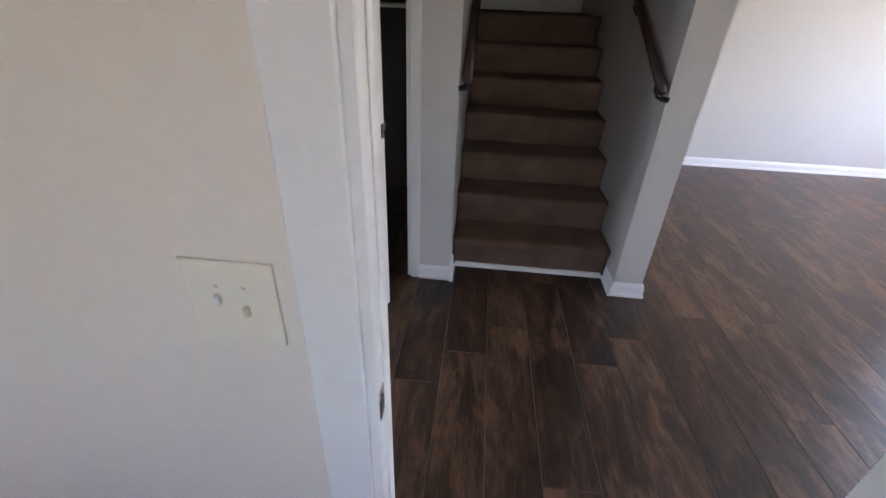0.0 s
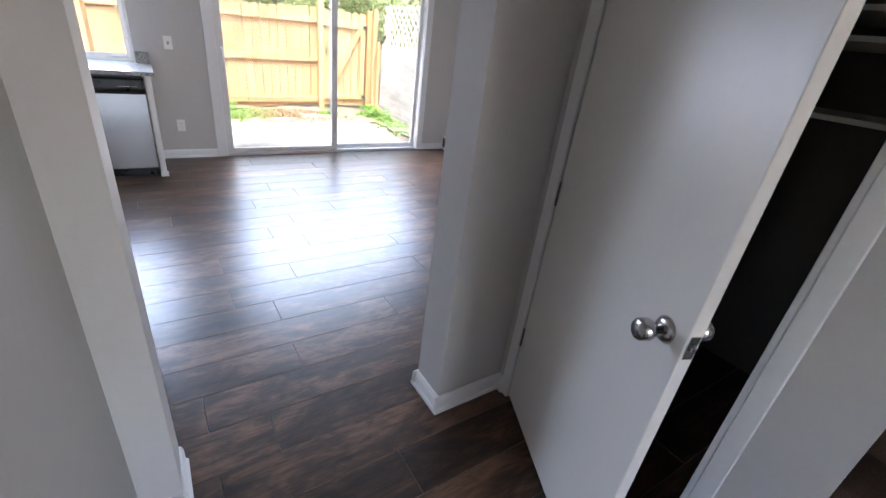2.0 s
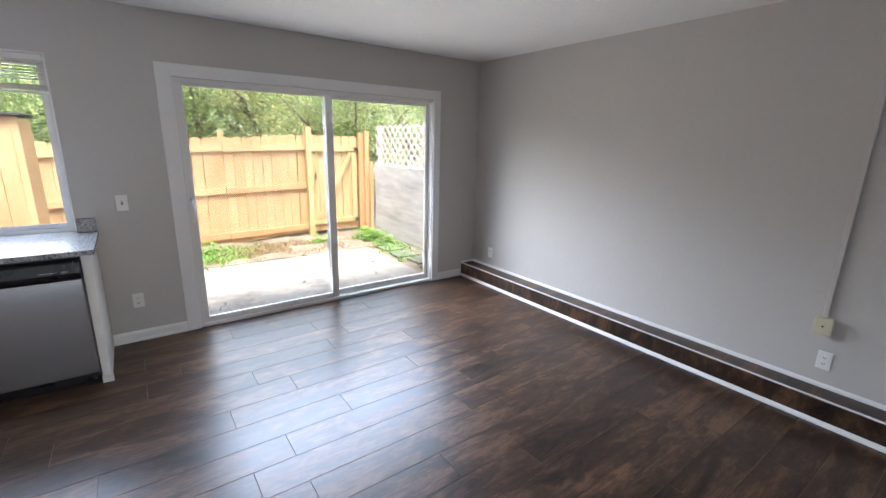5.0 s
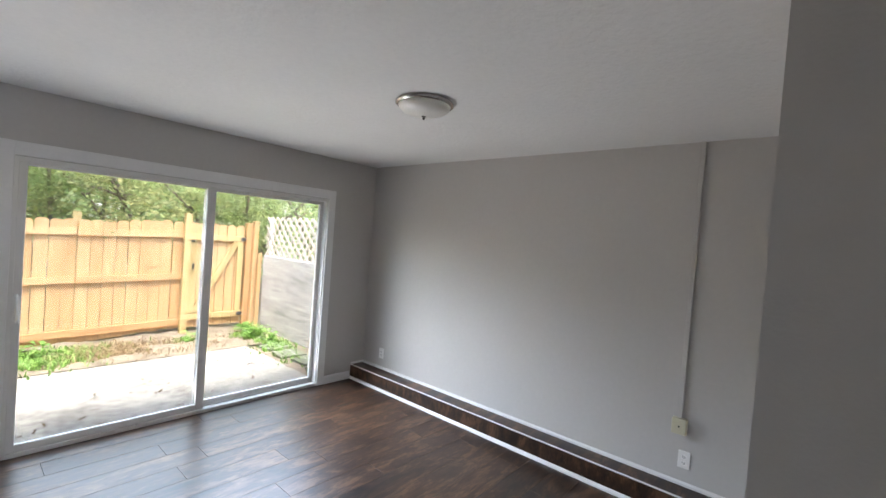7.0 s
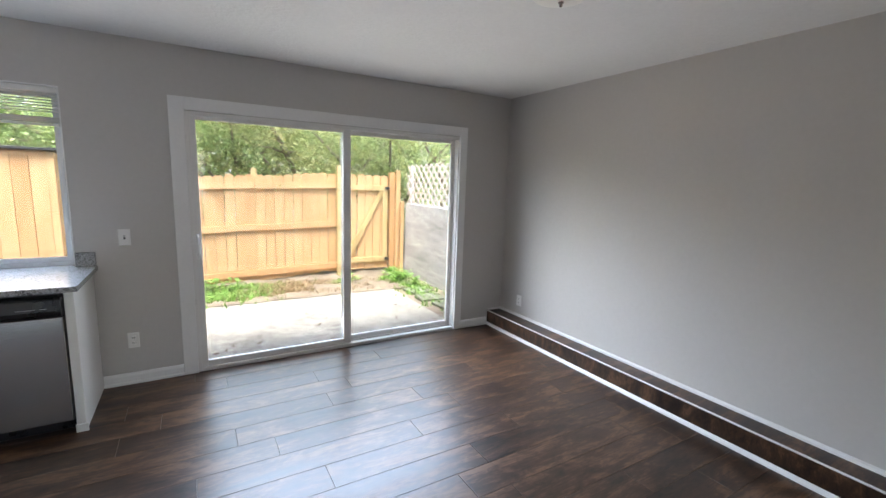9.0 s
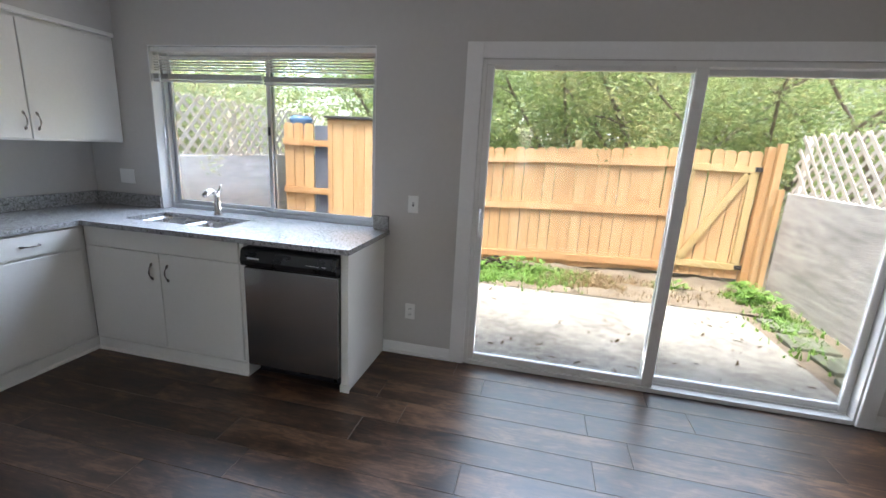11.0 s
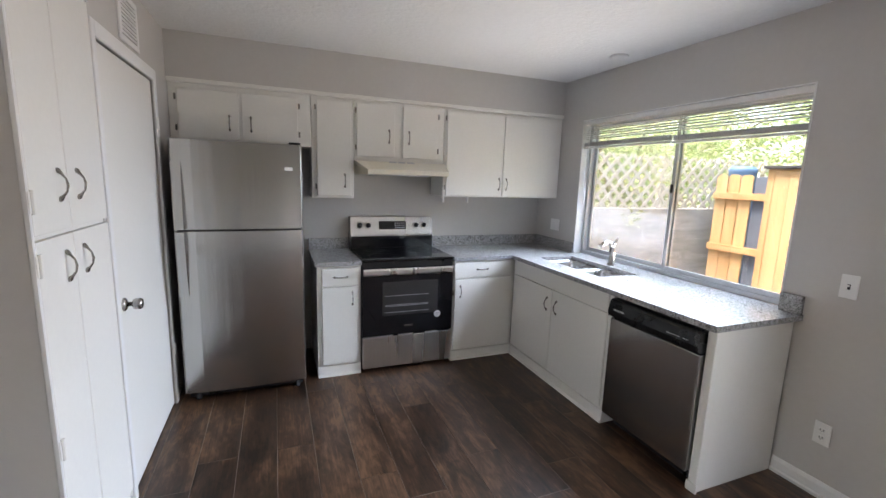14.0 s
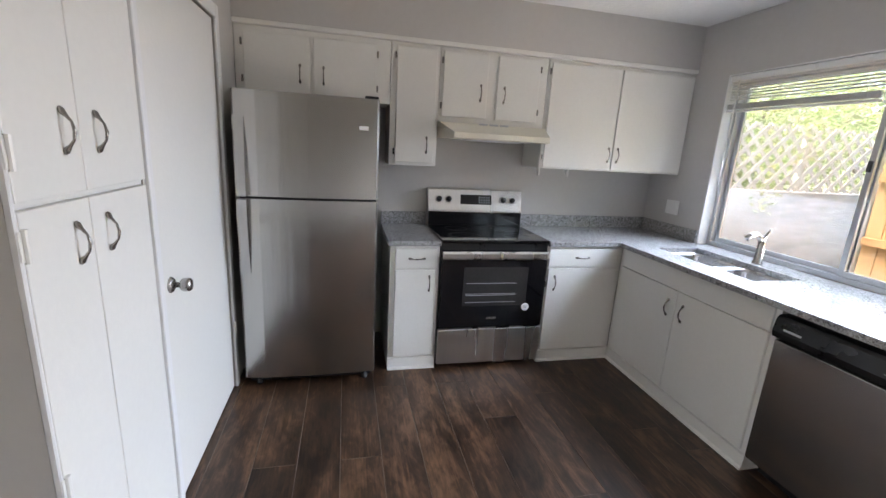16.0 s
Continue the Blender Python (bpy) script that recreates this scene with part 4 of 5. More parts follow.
for y in (-1.875, -1.8, -1.36, -1.285):
    kb = put_part("knob", knob_me, st, pose(-2.9, y, 1.115, 0, -tilt, 0))
    put_part("knob_ring", ring_me, st, pose(-2.9, y, 1.115, 0, -tilt, 0))
odoor = part("oven_door", box(-2.364, -2.335, Y0 + 0.003, Y1 - 0.003, 0.3, 0.845, 0.005, 2), M_BLACKGLASS, st, "black glass oven door")
part("oven_window", box(-2.3352, -2.3335, -1.80, -1.34, 0.46, 0.735, 0.001), M_OVENGLASS, odoor)
part("oven_rack", boxes([(-2.3334, -2.3325, -1.78, -1.42, z, z + 0.003) for z in (0.485, 0.535, 0.545, 0.62)]), M_PRINT, odoor)
part("door_handle", prism([(-2.335, 0.795), (-2.318, 0.79), (-2.305, 0.803), (-2.305, 0.832), (-2.318, 0.845), (-2.335, 0.842)], Y0 + 0.006, Y1 - 0.006, "y"), M_STEEL_H, odoor, "brushed steel door handle")
part("maker_plate", box(-2.3352, -2.333, -1.62, -1.55, 0.36, 0.375, 0.001), M_CHROME, odoor)
part("sticker", lathe([(0.0, 0.003), (0.028, 0.003), (0.028, 0)], (-2.3352, -1.34, 0.445), "x", 24), M_PLASTIC, odoor, "round white paper sticker")
part("sticker_print", boxes([(-2.332, -2.3316, -1.355, -1.325, 0.447, 0.453), (-2.332, -2.3316, -1.35, -1.33, 0.436, 0.441)]), M_PRINT, odoor)
part("drawer", box(-2.364, -2.332, Y0 + 0.003, Y1 - 0.003, 0.035, 0.292, 0.006, 2), M_STEEL_H, st, "brushed steel storage drawer")
for y in (Y0 + 0.05, Y1 - 0.05):
    for x in (-2.42, -2.9):
        part("foot", lathe([(0.018, 0.0), (0.018, 0.03)], (x, y, 0), sides=12), M_BLACK, st)

# refrigerator
fr = thing("refrigerator", (-2.55, -2.77, 0), 0, "stainless steel top-freezer refrigerator", "refrigerator")
F0, F1 = -3.155, -2.385
part("cabinet", box(-2.93, -2.31, F0 + 0.005, F1 - 0.005, 0.06, 1.715, 0.006), M_GREYBODY, fr)


def fridge_door(z0, z1, hz0, hz1, label):
    bm = prism([(-2.305, F0), (-2.305, F1), (-2.25, F1), (-2.236, F1 - 0.012), (-2.224, F1 - 0.12), (-2.218, (F0 + F1) / 2), (-2.224, F0 + 0.12), (-2.236, F0 + 0.012), (-2.25, F0)], z0, z1, "z")
    d = part("door", bm, M_STEEL, fr, label)
    part("gasket", box(-2.312, -2.3055, F0 + 0.012, F1 - 0.012, z0 + 0.01, z1 - 0.01), M_BLACK, d)
    n = 12
    pts = [(hz0 + (hz1 - hz0) * k / n) for k in range(n + 1)]
    bm = bmesh.new()
    rows = []
    for k, z in enumerate(pts):
        s = k / n
        w = 0.05
        lift = 0.036 * (1 - s * s) - 0.002 * s
        rows.append([bm.verts.new(p) for p in ((-2.24, F0 + 0.001, z), (-2.236 + lift * 0.6, F0 + 0.004, z), (-2.232 + lift, F0 + 0.012, z), (-2.226 + lift * 0.9, F0 + 0.012 + w, z), (-2.245, F0 + 0.014 + w, z))])
    for a, b in zip(rows, rows[1:]):
        for i in range(4):
            bm.faces.new((a[i], a[i + 1], b[i + 1], b[i]))
    bm.faces.new(rows[0])
    bm.faces.new(rows[-1])
    bmesh.ops.recalc_face_normals(bm, faces=bm.faces[:])
    part("handle", bm, M_STEEL, d, "tapering satin steel grip along the door edge")
    return d


fd = fridge_door(1.178, 1.735, 1.18, 1.6, "brushed steel freezer door")
fridge_door(0.075, 1.165, 1.163, 0.74, "brushed steel fridge door")
part("badge", box(-2.2278, -2.225, -2.53, -2.445, 1.565, 1.587, 0.001), M_PLASTIC, fd)
part("hinge_cover", box(-2.3, -2.24, F1 - 0.08, F1 - 0.005, 1.736, 1.75, 0.004), M_BLACK, fr)
part("toe_grille", box(-2.33, -2.3, F0 + 0.02, F1 - 0.02, 0.015, 0.07, 0.003), M_BLACK, fr)
for y in (F0 + 0.07, F1 - 0.06):
    part("roller_foot", lathe([(0.02, 0), (0.022, 0.012), (0.012, 0.03), (0.012, 0.06)], (-2.3, y, 0), sides=12), M_BLACK, fr)

# pantry wall: door and tall cupboard
pd = thing("pantry_door", (-1.37, YP, 0), 0, "closed flat white pantry door with knob", "door")
part("leaf", box(-2.262, -1.378, YP - 0.04, YP - 0.006, 0.012, 2.06, 0.002), M_CAB, pd)


def knob(parent, x, y, z, face, inner=True):
    m = pose(x, y, z, 0, 0, FACE[face])
    for nm, pr in (("rose", [(0.0, 0.0), (0.032, 0.0), (0.032, 0.004), (0.024, 0.012), (0.012, 0.014)]), ("knob", [(0.011, 0.01), (0.011, 0.034), (0.022, 0.038), (0.026, 0.046), (0.0265, 0.066), (0.022, 0.073), (0.0, 0.074)])):
        ob = part(nm, lathe(pr, (0, 0, 0), "x", 24), M_CHROME, parent, smooth=True)
        ob.matrix_basis = m
    return ob


knob(pd, -1.475, YP - 0.006, 0.925, "+y")
for z in (0.39, 1.82):
    hinge(pd, -2.268, YP + 0.012, z, "+y", True)
casing("trim", [(-2.32, -2.268, YP, YP + 0.014, 0, 2.13), (-2.268, -1.372, YP, YP + 0.014, 2.066, 2.13), (-1.372, -1.335, YP, YP + 0.014, 0, 2.13)], "white painted pantry door casing")
pc = thing("pantry_cupboard", (-1.02, YP, 0), 0, "tall white built-in pantry cupboard with four doors", "cupboard")
PX0, PX1 = -1.318, XS - 0.009
part("body", boxes([(PX0, PX1, YP - 0.09, YP - 0.004, 0, 2.2)]), M_CAB, pc)
for z0, z1, hz in ((0.10, 1.328, 1.225), (1.345, 2.165, 1.49)):
    xm = -0.976
    for a, b, hx in ((PX0 + 0.012, xm - 0.002, -1.046), (xm + 0.002, PX1 - 0.002, -0.905)):
        d = part("door", box(a, b, YP - 0.003, YP + 0.015, z0, z1, 0.003, 2), M_CAB, pc)
        handle(d, hx, YP + 0.015, hz, "+y", size=0.95)
    for z in (z0 + 0.1 if z0 > 1 else 0.67, z1 - 0.07):
        hinge(pc, PX1 - 0.004, YP + 0.014, z, "+y", True)
casing("trim", [(XS - 0.008, XS + 0.002, YP, YP + 0.016, 0, 2.24), (PX0, XS - 0.009, YP, YP + 0.016, 2.17, 2.24)], "white painted cupboard casing")
vent = thing("wall_vent", (-1.87, YP, 2.17), 0, "white return air grille above the pantry door", "vent")
part("frame", boxes([(-2.02, -1.715, YP, YP + 0.012, 2.15, 2.18), (-2.02, -1.715, YP, YP + 0.012, 2.36, 2.39), (-2.02, -1.985, YP, YP + 0.012, 2.18, 2.36), (-1.75, -1.715, YP, YP + 0.012, 2.18, 2.36)], 0.003), M_TRIM, vent)
part("backing", box(-1.985, -1.75, YP + 0.0005, YP + 0.002, 2.18, 2.36), M_DARK, vent)
for k in range(9):
    part("slat", box(-1.985, -1.75, YP + 0.003, YP + 0.011, 2.187 + 0.019 * k, 2.197 + 0.019 * k), M_TRIM, vent)
smoke = thing("ceiling_disc", (-1.77, -0.21, ZC), 0, "round white cover plate on the ceiling", "ceiling plate")
part("cover", lathe([(0.0, ZC - 0.02), (0.05, ZC - 0.019), (0.065, ZC - 0.012), (0.068, ZC)], (-1.77, -0.21, 0), sides=28), M_CEIL, smoke, smooth=True)

# ---------------------------------------------------------------- dining room
ledge = thing("wall_ledge", (3.0, -2.0, 0), 0, "low laminate-clad ledge with white edging along the wall", "ledge")
LX, LZ = 2.925, 0.158
part("front_board", box(LX, LX + 0.02, YD1 + 0.001, -0.001, 0.0, LZ - 0.012), M_FLOOR, ledge)
part("top_board", box(LX + 0.001, XR - 0.001, YD1 + 0.001, -0.001, LZ - 0.012, LZ), M_FLOOR, ledge)
part("nosing", box(LX - 0.006, LX + 0.008, YD1 + 0.001, -0.001, LZ - 0.006, LZ + 0.003, 0.002), M_TRIM, ledge, "thin pale metal nosing")
part("quarter_round", prism([(LX, 0), (LX - 0.022, 0), (LX - 0.02, 0.012), (LX - 0.01, 0.022), (LX, 0.025)], YD1 + 0.001, -0.001, "y"), M_TRIM, ledge, "white quarter round at the floor")
part("wall_strip", prism([(XR - 0.001, LZ), (XR - 0.018, LZ), (XR - 0.016, LZ + 0.015), (XR - 0.001, LZ + 0.025)], YD1 + 0.001, -0.001, "y"), M_TRIM, ledge, "white quarter round at the wall")
part("end_strip", box(LX, XR - 0.018, -0.016, -0.001, LZ, LZ + 0.022, 0.003), M_TRIM, ledge)

con = thing("cable_conduit", (XR - 0.02, -3.35, 0.6), 0, "grey painted cable conduit running down the wall", "conduit")
part("channel", box(XR - 0.02, XR - 0.001, -3.365, -3.337, 0.6, ZC - 0.001, 0.003), M_WALL, con)
jb = thing("junction_box", (XR - 0.03, -3.35, 0.55), 0, "yellowed ivory surface outlet box", "junction box")
part("box", box(XR - 0.045, XR - 0.001, -3.4, -3.31, 0.5, 0.605, 0.006, 2), M_IVORY, jb)
part("screw", lathe([(0.0, -0.002), (0.006, -0.002), (0.006, 0.002)], (XR - 0.045, -3.355, 0.553), "x", 10), M_DARK, jb)


def plate(name, m, label, category, kind="outlet"):
    t = thing(name, (0, 0, 0), 0, label, category)
    t.matrix_basis = m
    WORLD[t] = m.copy()
    part("cover", box(0, 0.007, -0.036, 0.036, -0.058, 0.058, 0.003, 2), M_PLASTIC, t, local=True)
    if kind == "outlet":
        for z in (-0.02, 0.02):
            part("socket", box(0.006, 0.009, -0.016, 0.016, z - 0.013, z + 0.013, 0.003), M_PLASTIC, t, local=True)
            part("slot", boxes([(0.0088, 0.0094, -0.008, -0.005, z - 0.004, z + 0.006), (0.0088, 0.0094, 0.005, 0.008, z - 0.004, z + 0.006), (0.0088, 0.0094, -0.002, 0.002, z - 0.01, z - 0.006)]), M_DARK, t, local=True)
    elif kind == "switch":
        part("toggle_slot", box(0.0065, 0.0078, -0.006, 0.006, -0.013, 0.013), M_DARK, t, local=True)
        part("toggle", box(0.006, 0.017, -0.004, 0.004, 0.0, 0.01, 0.002), M_PLASTIC, t, local=True)
    elif kind == "rocker":
        part("rocker", box(0.006, 0.011, -0.016, 0.016, -0.033, 0.033, 0.003), M_PLASTIC, t, local=True)
    return t


plate("wall_outlet", pose(XR, -3.395, 0.33, 0, 0, 180), "white duplex wall outlet above the ledge", "outlet")
plate("wall_outlet", pose(XR, -0.32, 0.33, 0, 0, 180), "white duplex wall outlet above the ledge", "outlet")
plate("wall_outlet", pose(-0.305, 0, 0.333, 0, 0, -90), "white duplex wall outlet beside the patio door", "outlet")
plate("light_switch", pose(-0.31, 0, 1.1, 0, 0, -90), "white toggle light switch beside the patio door", "light switch", "switch")
plate("wall_outlet", pose(-2.66, 0, 1.135, 0, 0, -90) @ Matrix.Diagonal((1, 1.9, 0.95, 1)), "wide white outlet plate above the backsplash", "outlet", "rocker")
plate("light_switch", pose(XS, -3.605, 1.083, 0, 0, 0), "white rocker light switch on the wall end", "light switch", "rocker")

plate("wall_outlet", pose(XS, -3.655, 0.353, 0, 0, 0), "white duplex outlet low on the wall end", "outlet")

lamp = thing("ceiling_light", (1.6, -2.2, ZC), 0, "flush ceiling light with frosted dome, switched off", "ceiling light")
LC = (1.6, -2.2, 0)
part("pan", lathe([(0.0, ZC), (0.162, ZC), (0.168, ZC - 0.006), (0.168, ZC - 0.018), (0.158, ZC - 0.026), (0.15, ZC - 0.024)], LC, sides=48), M_CHROME, lamp, "brushed nickel ring", True)
part("shade", lathe([(0.152, ZC - 0.022), (0.147, ZC - 0.038), (0.125, ZC - 0.058), (0.085, ZC - 0.073), (0.03, ZC - 0.081), (0.0, ZC - 0.082)], LC, sides=48), M_FROST, lamp, "frosted alabaster glass dome", True)
part("finial", lathe([(0.012, ZC - 0.079), (0.014, ZC - 0.084), (0.006, ZC - 0.09), (0.008, ZC - 0.097), (0.0, ZC - 0.104)], LC, sides=16), M_CHROME, lamp, smooth=True)

# ---------------------------------------------------------------- hall, closet, stairs
HX, HY = XC + 0.0, -4.168
ang = math.degrees(math.atan2(-4.853 - HY, 0.344 - HX))
cd = thing("closet_door", (HX, HY, 0), ang, "white flush closet door standing ajar", "door")
lf = part("leaf", box(0.004, 0.755, 0.0, 0.035, 0.012, 2.045, 0.002), M_CAB, cd, local=True)
for face, y in ((-90, 0.0), (90, 0.035)):
    for nm, pr in (("rose", [(0.0, 0.0), (0.032, 0.0), (0.032, 0.004), (0.024, 0.012), (0.012, 0.014)]), ("knob", [(0.011, 0.01), (0.011, 0.034), (0.022, 0.038), (0.026, 0.046), (0.0265, 0.066), (0.022, 0.073), (0.0, 0.074)])):
        ob = part(nm, lathe(pr, (0, 0, 0), "x", 24), M_CHROME, lf, "satin nickel knob", True, local=True)
        ob.matrix_basis = pose(0.69, y, 0.925, 0, 0, face)
part("latch_plate", box(0.7545, 0.757, 0.006, 0.029, 0.895, 0.955), M_CHROME, lf, local=True)
part("latch", box(0.756, 0.766, 0.012, 0.023, 0.917, 0.933, 0.002), M_CHROME, lf, local=True)
for z in (0.35, 1.0, 1.8):
    part("hinge", tube([(0.0, -0.004, z - 0.045), (0.0, -0.004, z + 0.045)], 0.006, 8), M_CHROME, cd, local=True)

for z in (1.35, 1.6, 1.69):
    sh = thing("closet_shelf", (1.4, -4.6, z), 0, "white painted closet shelf on cleats", "shelf", "closet shelves")
    part("board", box(1.45, 1.989, -5.049, YD0 - 0.013, z, z + 0.018), M_CAB, sh)
    part("cleat", box(1.45, 1.989, -5.0495, -5.03, z - 0.06, z - 0.001), M_CAB, sh)

STEPS, RISE, RUN, X0 = 7, 0.19, 0.238, 0.815
stairs = thing("stairs", (X0, -5.62, 0), 0, "flight of stairs covered in worn brown carpet", "stairs", kind="structure")
for k in range(STEPS):
    x, z = X0 + RUN * k, RISE * (k + 1)
    x1 = x + RUN + 0.03 if k < STEPS - 1 else XL
    bm = bmesh.new()
    nx, ny = 3, 24
    prof = [(x + 0.012, z - RISE), (x + 0.010, z - RISE * 0.5), (x + 0.004, z - 0.05), (x - 0.012, z - 0.03), (x - 0.014, z - 0.012), (x - 0.004, z - 0.001), (x + 0.02, z), (x + RUN * 0.6, z - 0.002), (x1, z - 0.002)]
    rows = []
    for j in range(ny + 1):
        y = YS0 + 0.0015 + (YS1 - YS0 - 0.003) * j / ny
        rows.append([bm.verts.new((px + 0.008 * noise.noise((px * 9, y * 7, pz * 9)), y, pz + 0.004 * noise.noise((px * 8 + 5, y * 6, pz * 7)))) for px, pz in prof])
    for a, b in zip(rows, rows[1:]):
        for i in range(len(prof) - 1):
            bm.faces.new((a[i], a[i + 1], b[i + 1], b[i]))
    for r in (rows[0], rows[-1]):
        bm.faces.new(r + [bm.verts.new((x1, r[0].co.y, z - RISE))])
    bmesh.ops.recalc_face_normals(bm, faces=bm.faces[:])
    part("step", bm, M_CARPET, stairs, smooth=True)
structure("trim", prism([(X0 + 0.01, 0), (X0 - 0.018, 0), (X0 - 0.016, 0.01), (X0 - 0.006, 0.02), (X0 + 0.01, 0.022)], YS0 + 0.021, YS1 - 0.021, "y"), M_TRIM, "white strip at the foot of the stairs", "trim")
slope = 0.5
for y, wy in ((YS1 - 0.035, YS1), (YS0 + 0.035, YS0)):
    hr = thing("handrail", (1.5, y, 1.4), 0, "dark stained wooden handrail on the stair wall", "handrail", "stair handrails")
    xa, xb = 0.635, 2.0
    za = 1.1
    zb = za + (xb - xa) * slope
    part("rail", tube([(xa, y, za), (xb, y, zb)], 0.027, 12, flat=0.75), M_RAIL, hr, smooth=True)
    for x in (0.72, 1.35, 1.9):
        zz = za + (x - xa) * slope
        part("bracket", tube([(x, wy, zz - 0.09), (x, (wy + y) / 2, zz - 0.085), (x, y, zz - 0.055), (x, y, zz - 0.02)], 0.007, 8), M_DARK, hr, smooth=True)
    part("rail_end", tube([(xa - 0.004, y, za - 0.03), (xa - 0.012, wy, za - 0.035)], 0.012, 8), M_DARK, hr)

# first room, behind the walk
sp = thing("double_switch", (XE, -4.907, 0.985), 0, "painted-over ivory double toggle switch plate", "light switch")
part("cover", box(XE - 0.008, XE - 0.0005, -4.984, -4.83, 0.9, 1.066, 0.004, 2), M_CREAM, sp)
part("toggle", box(XE - 0.02, XE - 0.007, -4.89, -4.88, 0.985, 1.005, 0.003), M_PLASTIC, sp)
part("toggle", box(XE - 0.018, XE - 0.007, -4.935, -4.925, 0.965, 0.985, 0.003), M_IVORY, sp)
for y in (-4.885, -4.93):
    part("screw", box(XE - 0.0095, XE - 0.007, y - 0.003, y + 0.003, 1.015, 1.021, 0.001), M_IVORY, sp)
sk = thing("strike_plate", (XE + 0.03, -5.137, 0.76), 0, "steel strike plate let into the door frame", "strike plate")
part("plate", box(XE - 0.004, XE + 0.028, -5.1395, -5.1368, 0.73, 0.8, 0.001), M_CHROME, sk)
part("hole", box(XE + 0.006, XE + 0.02, -5.1402, -5.1396, 0.75, 0.78), M_DARK, sk)

# ---------------------------------------------------------------- outside
GZ = -0.1
structure("ground", boxes([(-400, 400, 0.16, 800, GZ - 0.3, GZ - 0.02), (-400, -3.6, -800, 0.16, GZ - 0.3, GZ - 0.02), (3.23, 400, -800, 0.16, GZ - 0.3, GZ - 0.02), (-3.6, 3.23, -800, YF - 0.13, GZ - 0.3, GZ - 0.02)]), M_DIRT, "bare brown soil outside", "ground")


def rough_sheet(name, x0, x1, y0, y1, z, n, amp, mat, label, category, kind="structure"):
    bm = bmesh.new()
    m = max(4, int(n * (y1 - y0) / (x1 - x0)))
    vs = [[bm.verts.new((x0 + (x1 - x0) * i / n, y0 + (y1 - y0) * j / m, z + amp * noise.fractal((i * 3.1 / n * (x1 - x0), j * 3.1 / m * (y1 - y0), 0.3), 0.9, 2.1, 4) * (0 if i in (0, n) or j in (0, m) else 1))) for i in range(n + 1)] for j in range(m + 1)]
    for j in range(m):
        for i in range(n):
            bm.faces.new((vs[j][i], vs[j][i + 1], vs[j + 1][i + 1], vs[j + 1][i]))
    return solid(name, bm, mat, label, category, kind=kind, smooth=True)


structure("patio", boxes([(-3.1, 2.75, 0.16, 2.25, GZ - 0.1, GZ)], 0.01), M_PATIO, "worn pale concrete patio slab", "patio")
rough_sheet("soil_bed", -3.3, 3.4, 2.2, 3.7, GZ + 0.01, 90, 0.05, M_DIRT, "uneven soil bed along the fence", "soil")
rough_sheet("soil_strip", 2.72, 3.42, 0.2, 2.3, GZ - 0.005, 30, 0.02, M_DIRT, "soil strip beside the wall", "soil")

# fence along the back of the yard
FY = 3.5
fence = thing("wooden_fence", (1.0, FY, GZ), 0, "new orange cedar picket fence with three rails", "fence")
pick = bmesh.new()
pw, ph = 0.135, 1.67
prism([(0.0, 0.0), (pw, 0.0), (pw, ph - 0.03), (pw - 0.03, ph), (0.03, ph), (0.0, ph - 0.03)], 0.0, 0.016, "y", bm=pick)
PICK_ME = mesh_of("picket", pick, M_FENCE)
x, k = -1.6, 0
GX0, GX1 = 2.32, 3.2
rng = random.Random(4)
while x < 2.28:
    put_part("picket", PICK_ME, fence, pose(x, FY + rng.uniform(-0.003, 0.003), GZ + 0.02 + rng.uniform(-0.012, 0.012) + 0.055 * (x - 1.0), rng.uniform(-0.5, 0.5), rng.uniform(-0.35, 0.35), 0))
    x += 0.141 + rng.uniform(0, 0.003)
for zr in (0.13, 0.85, 1.5):
    for a, b, dz0, dz1 in ((-1.6, 0.95, -0.09, 0.02), (0.96, 2.28, 0.01, 0.05)):
        bm = prism([(FY - 0.04, -0.045), (FY - 0.002, -0.045), (FY - 0.002, 0.045), (FY - 0.04, 0.045)], a, b, "x")
        for v in bm.verts:
            s = (v.co.x - a) / (b - a)
            v.co.z += GZ + zr + dz0 + (dz1 - dz0) * s
        part("rail", bm, M_FENCE_H, fence)
for xp in (-1.5, 0.955):
    part("post", box(xp - 0.045, xp + 0.045, FY + 0.02, FY + 0.11, GZ - 0.03, GZ + 1.78, 0.004), M_TREATED, fence)
part("gate_post", box(2.22, 2.31, FY - 0.13, FY - 0.042, GZ - 0.03, GZ + 1.88, 0.004), M_TREATED, fence, "greenish treated gate post")
# small patch of fence wood on the pickets
part("meter_box", box(1.8, 1.9, FY - 0.012, FY - 0.004, GZ + 1.05, GZ + 1.28, 0.002), M_FENCE, fence, "small wooden patch")

gate = thing("garden_gate", (2.75, FY, GZ), 0, "wooden garden gate with diagonal brace, closed", "gate")
x = GX0
while x < GX1 - 0.1:
    put_part("picket", PICK_ME, gate, pose(x, FY + 0.004 + rng.uniform(-0.003, 0.003), GZ + 0.07 + rng.uniform(-0.01, 0.01), 0, rng.uniform(-0.3, 0.3), 0))
    x += 0.145
for zr in (0.24, 1.52):
    part("rail", box(GX0, GX1 - 0.02, FY - 0.04, FY - 0.002, GZ + zr - 0.045, GZ + zr + 0.045, 0.003), M_TREATED, gate)
for xx in (GX0 + 0.02, GX1 - 0.13):
    part("stile", box(xx, xx + 0.09, FY - 0.036, FY - 0.001, GZ + 0.29, GZ + 1.472, 0.003), M_TREATED, gate)
br = bmesh.new()
L = math.hypot(0.62, 1.15)
box(-L / 2, L / 2, -0.02, 0.015, -0.045, 0.045, 0.003, bm=br)
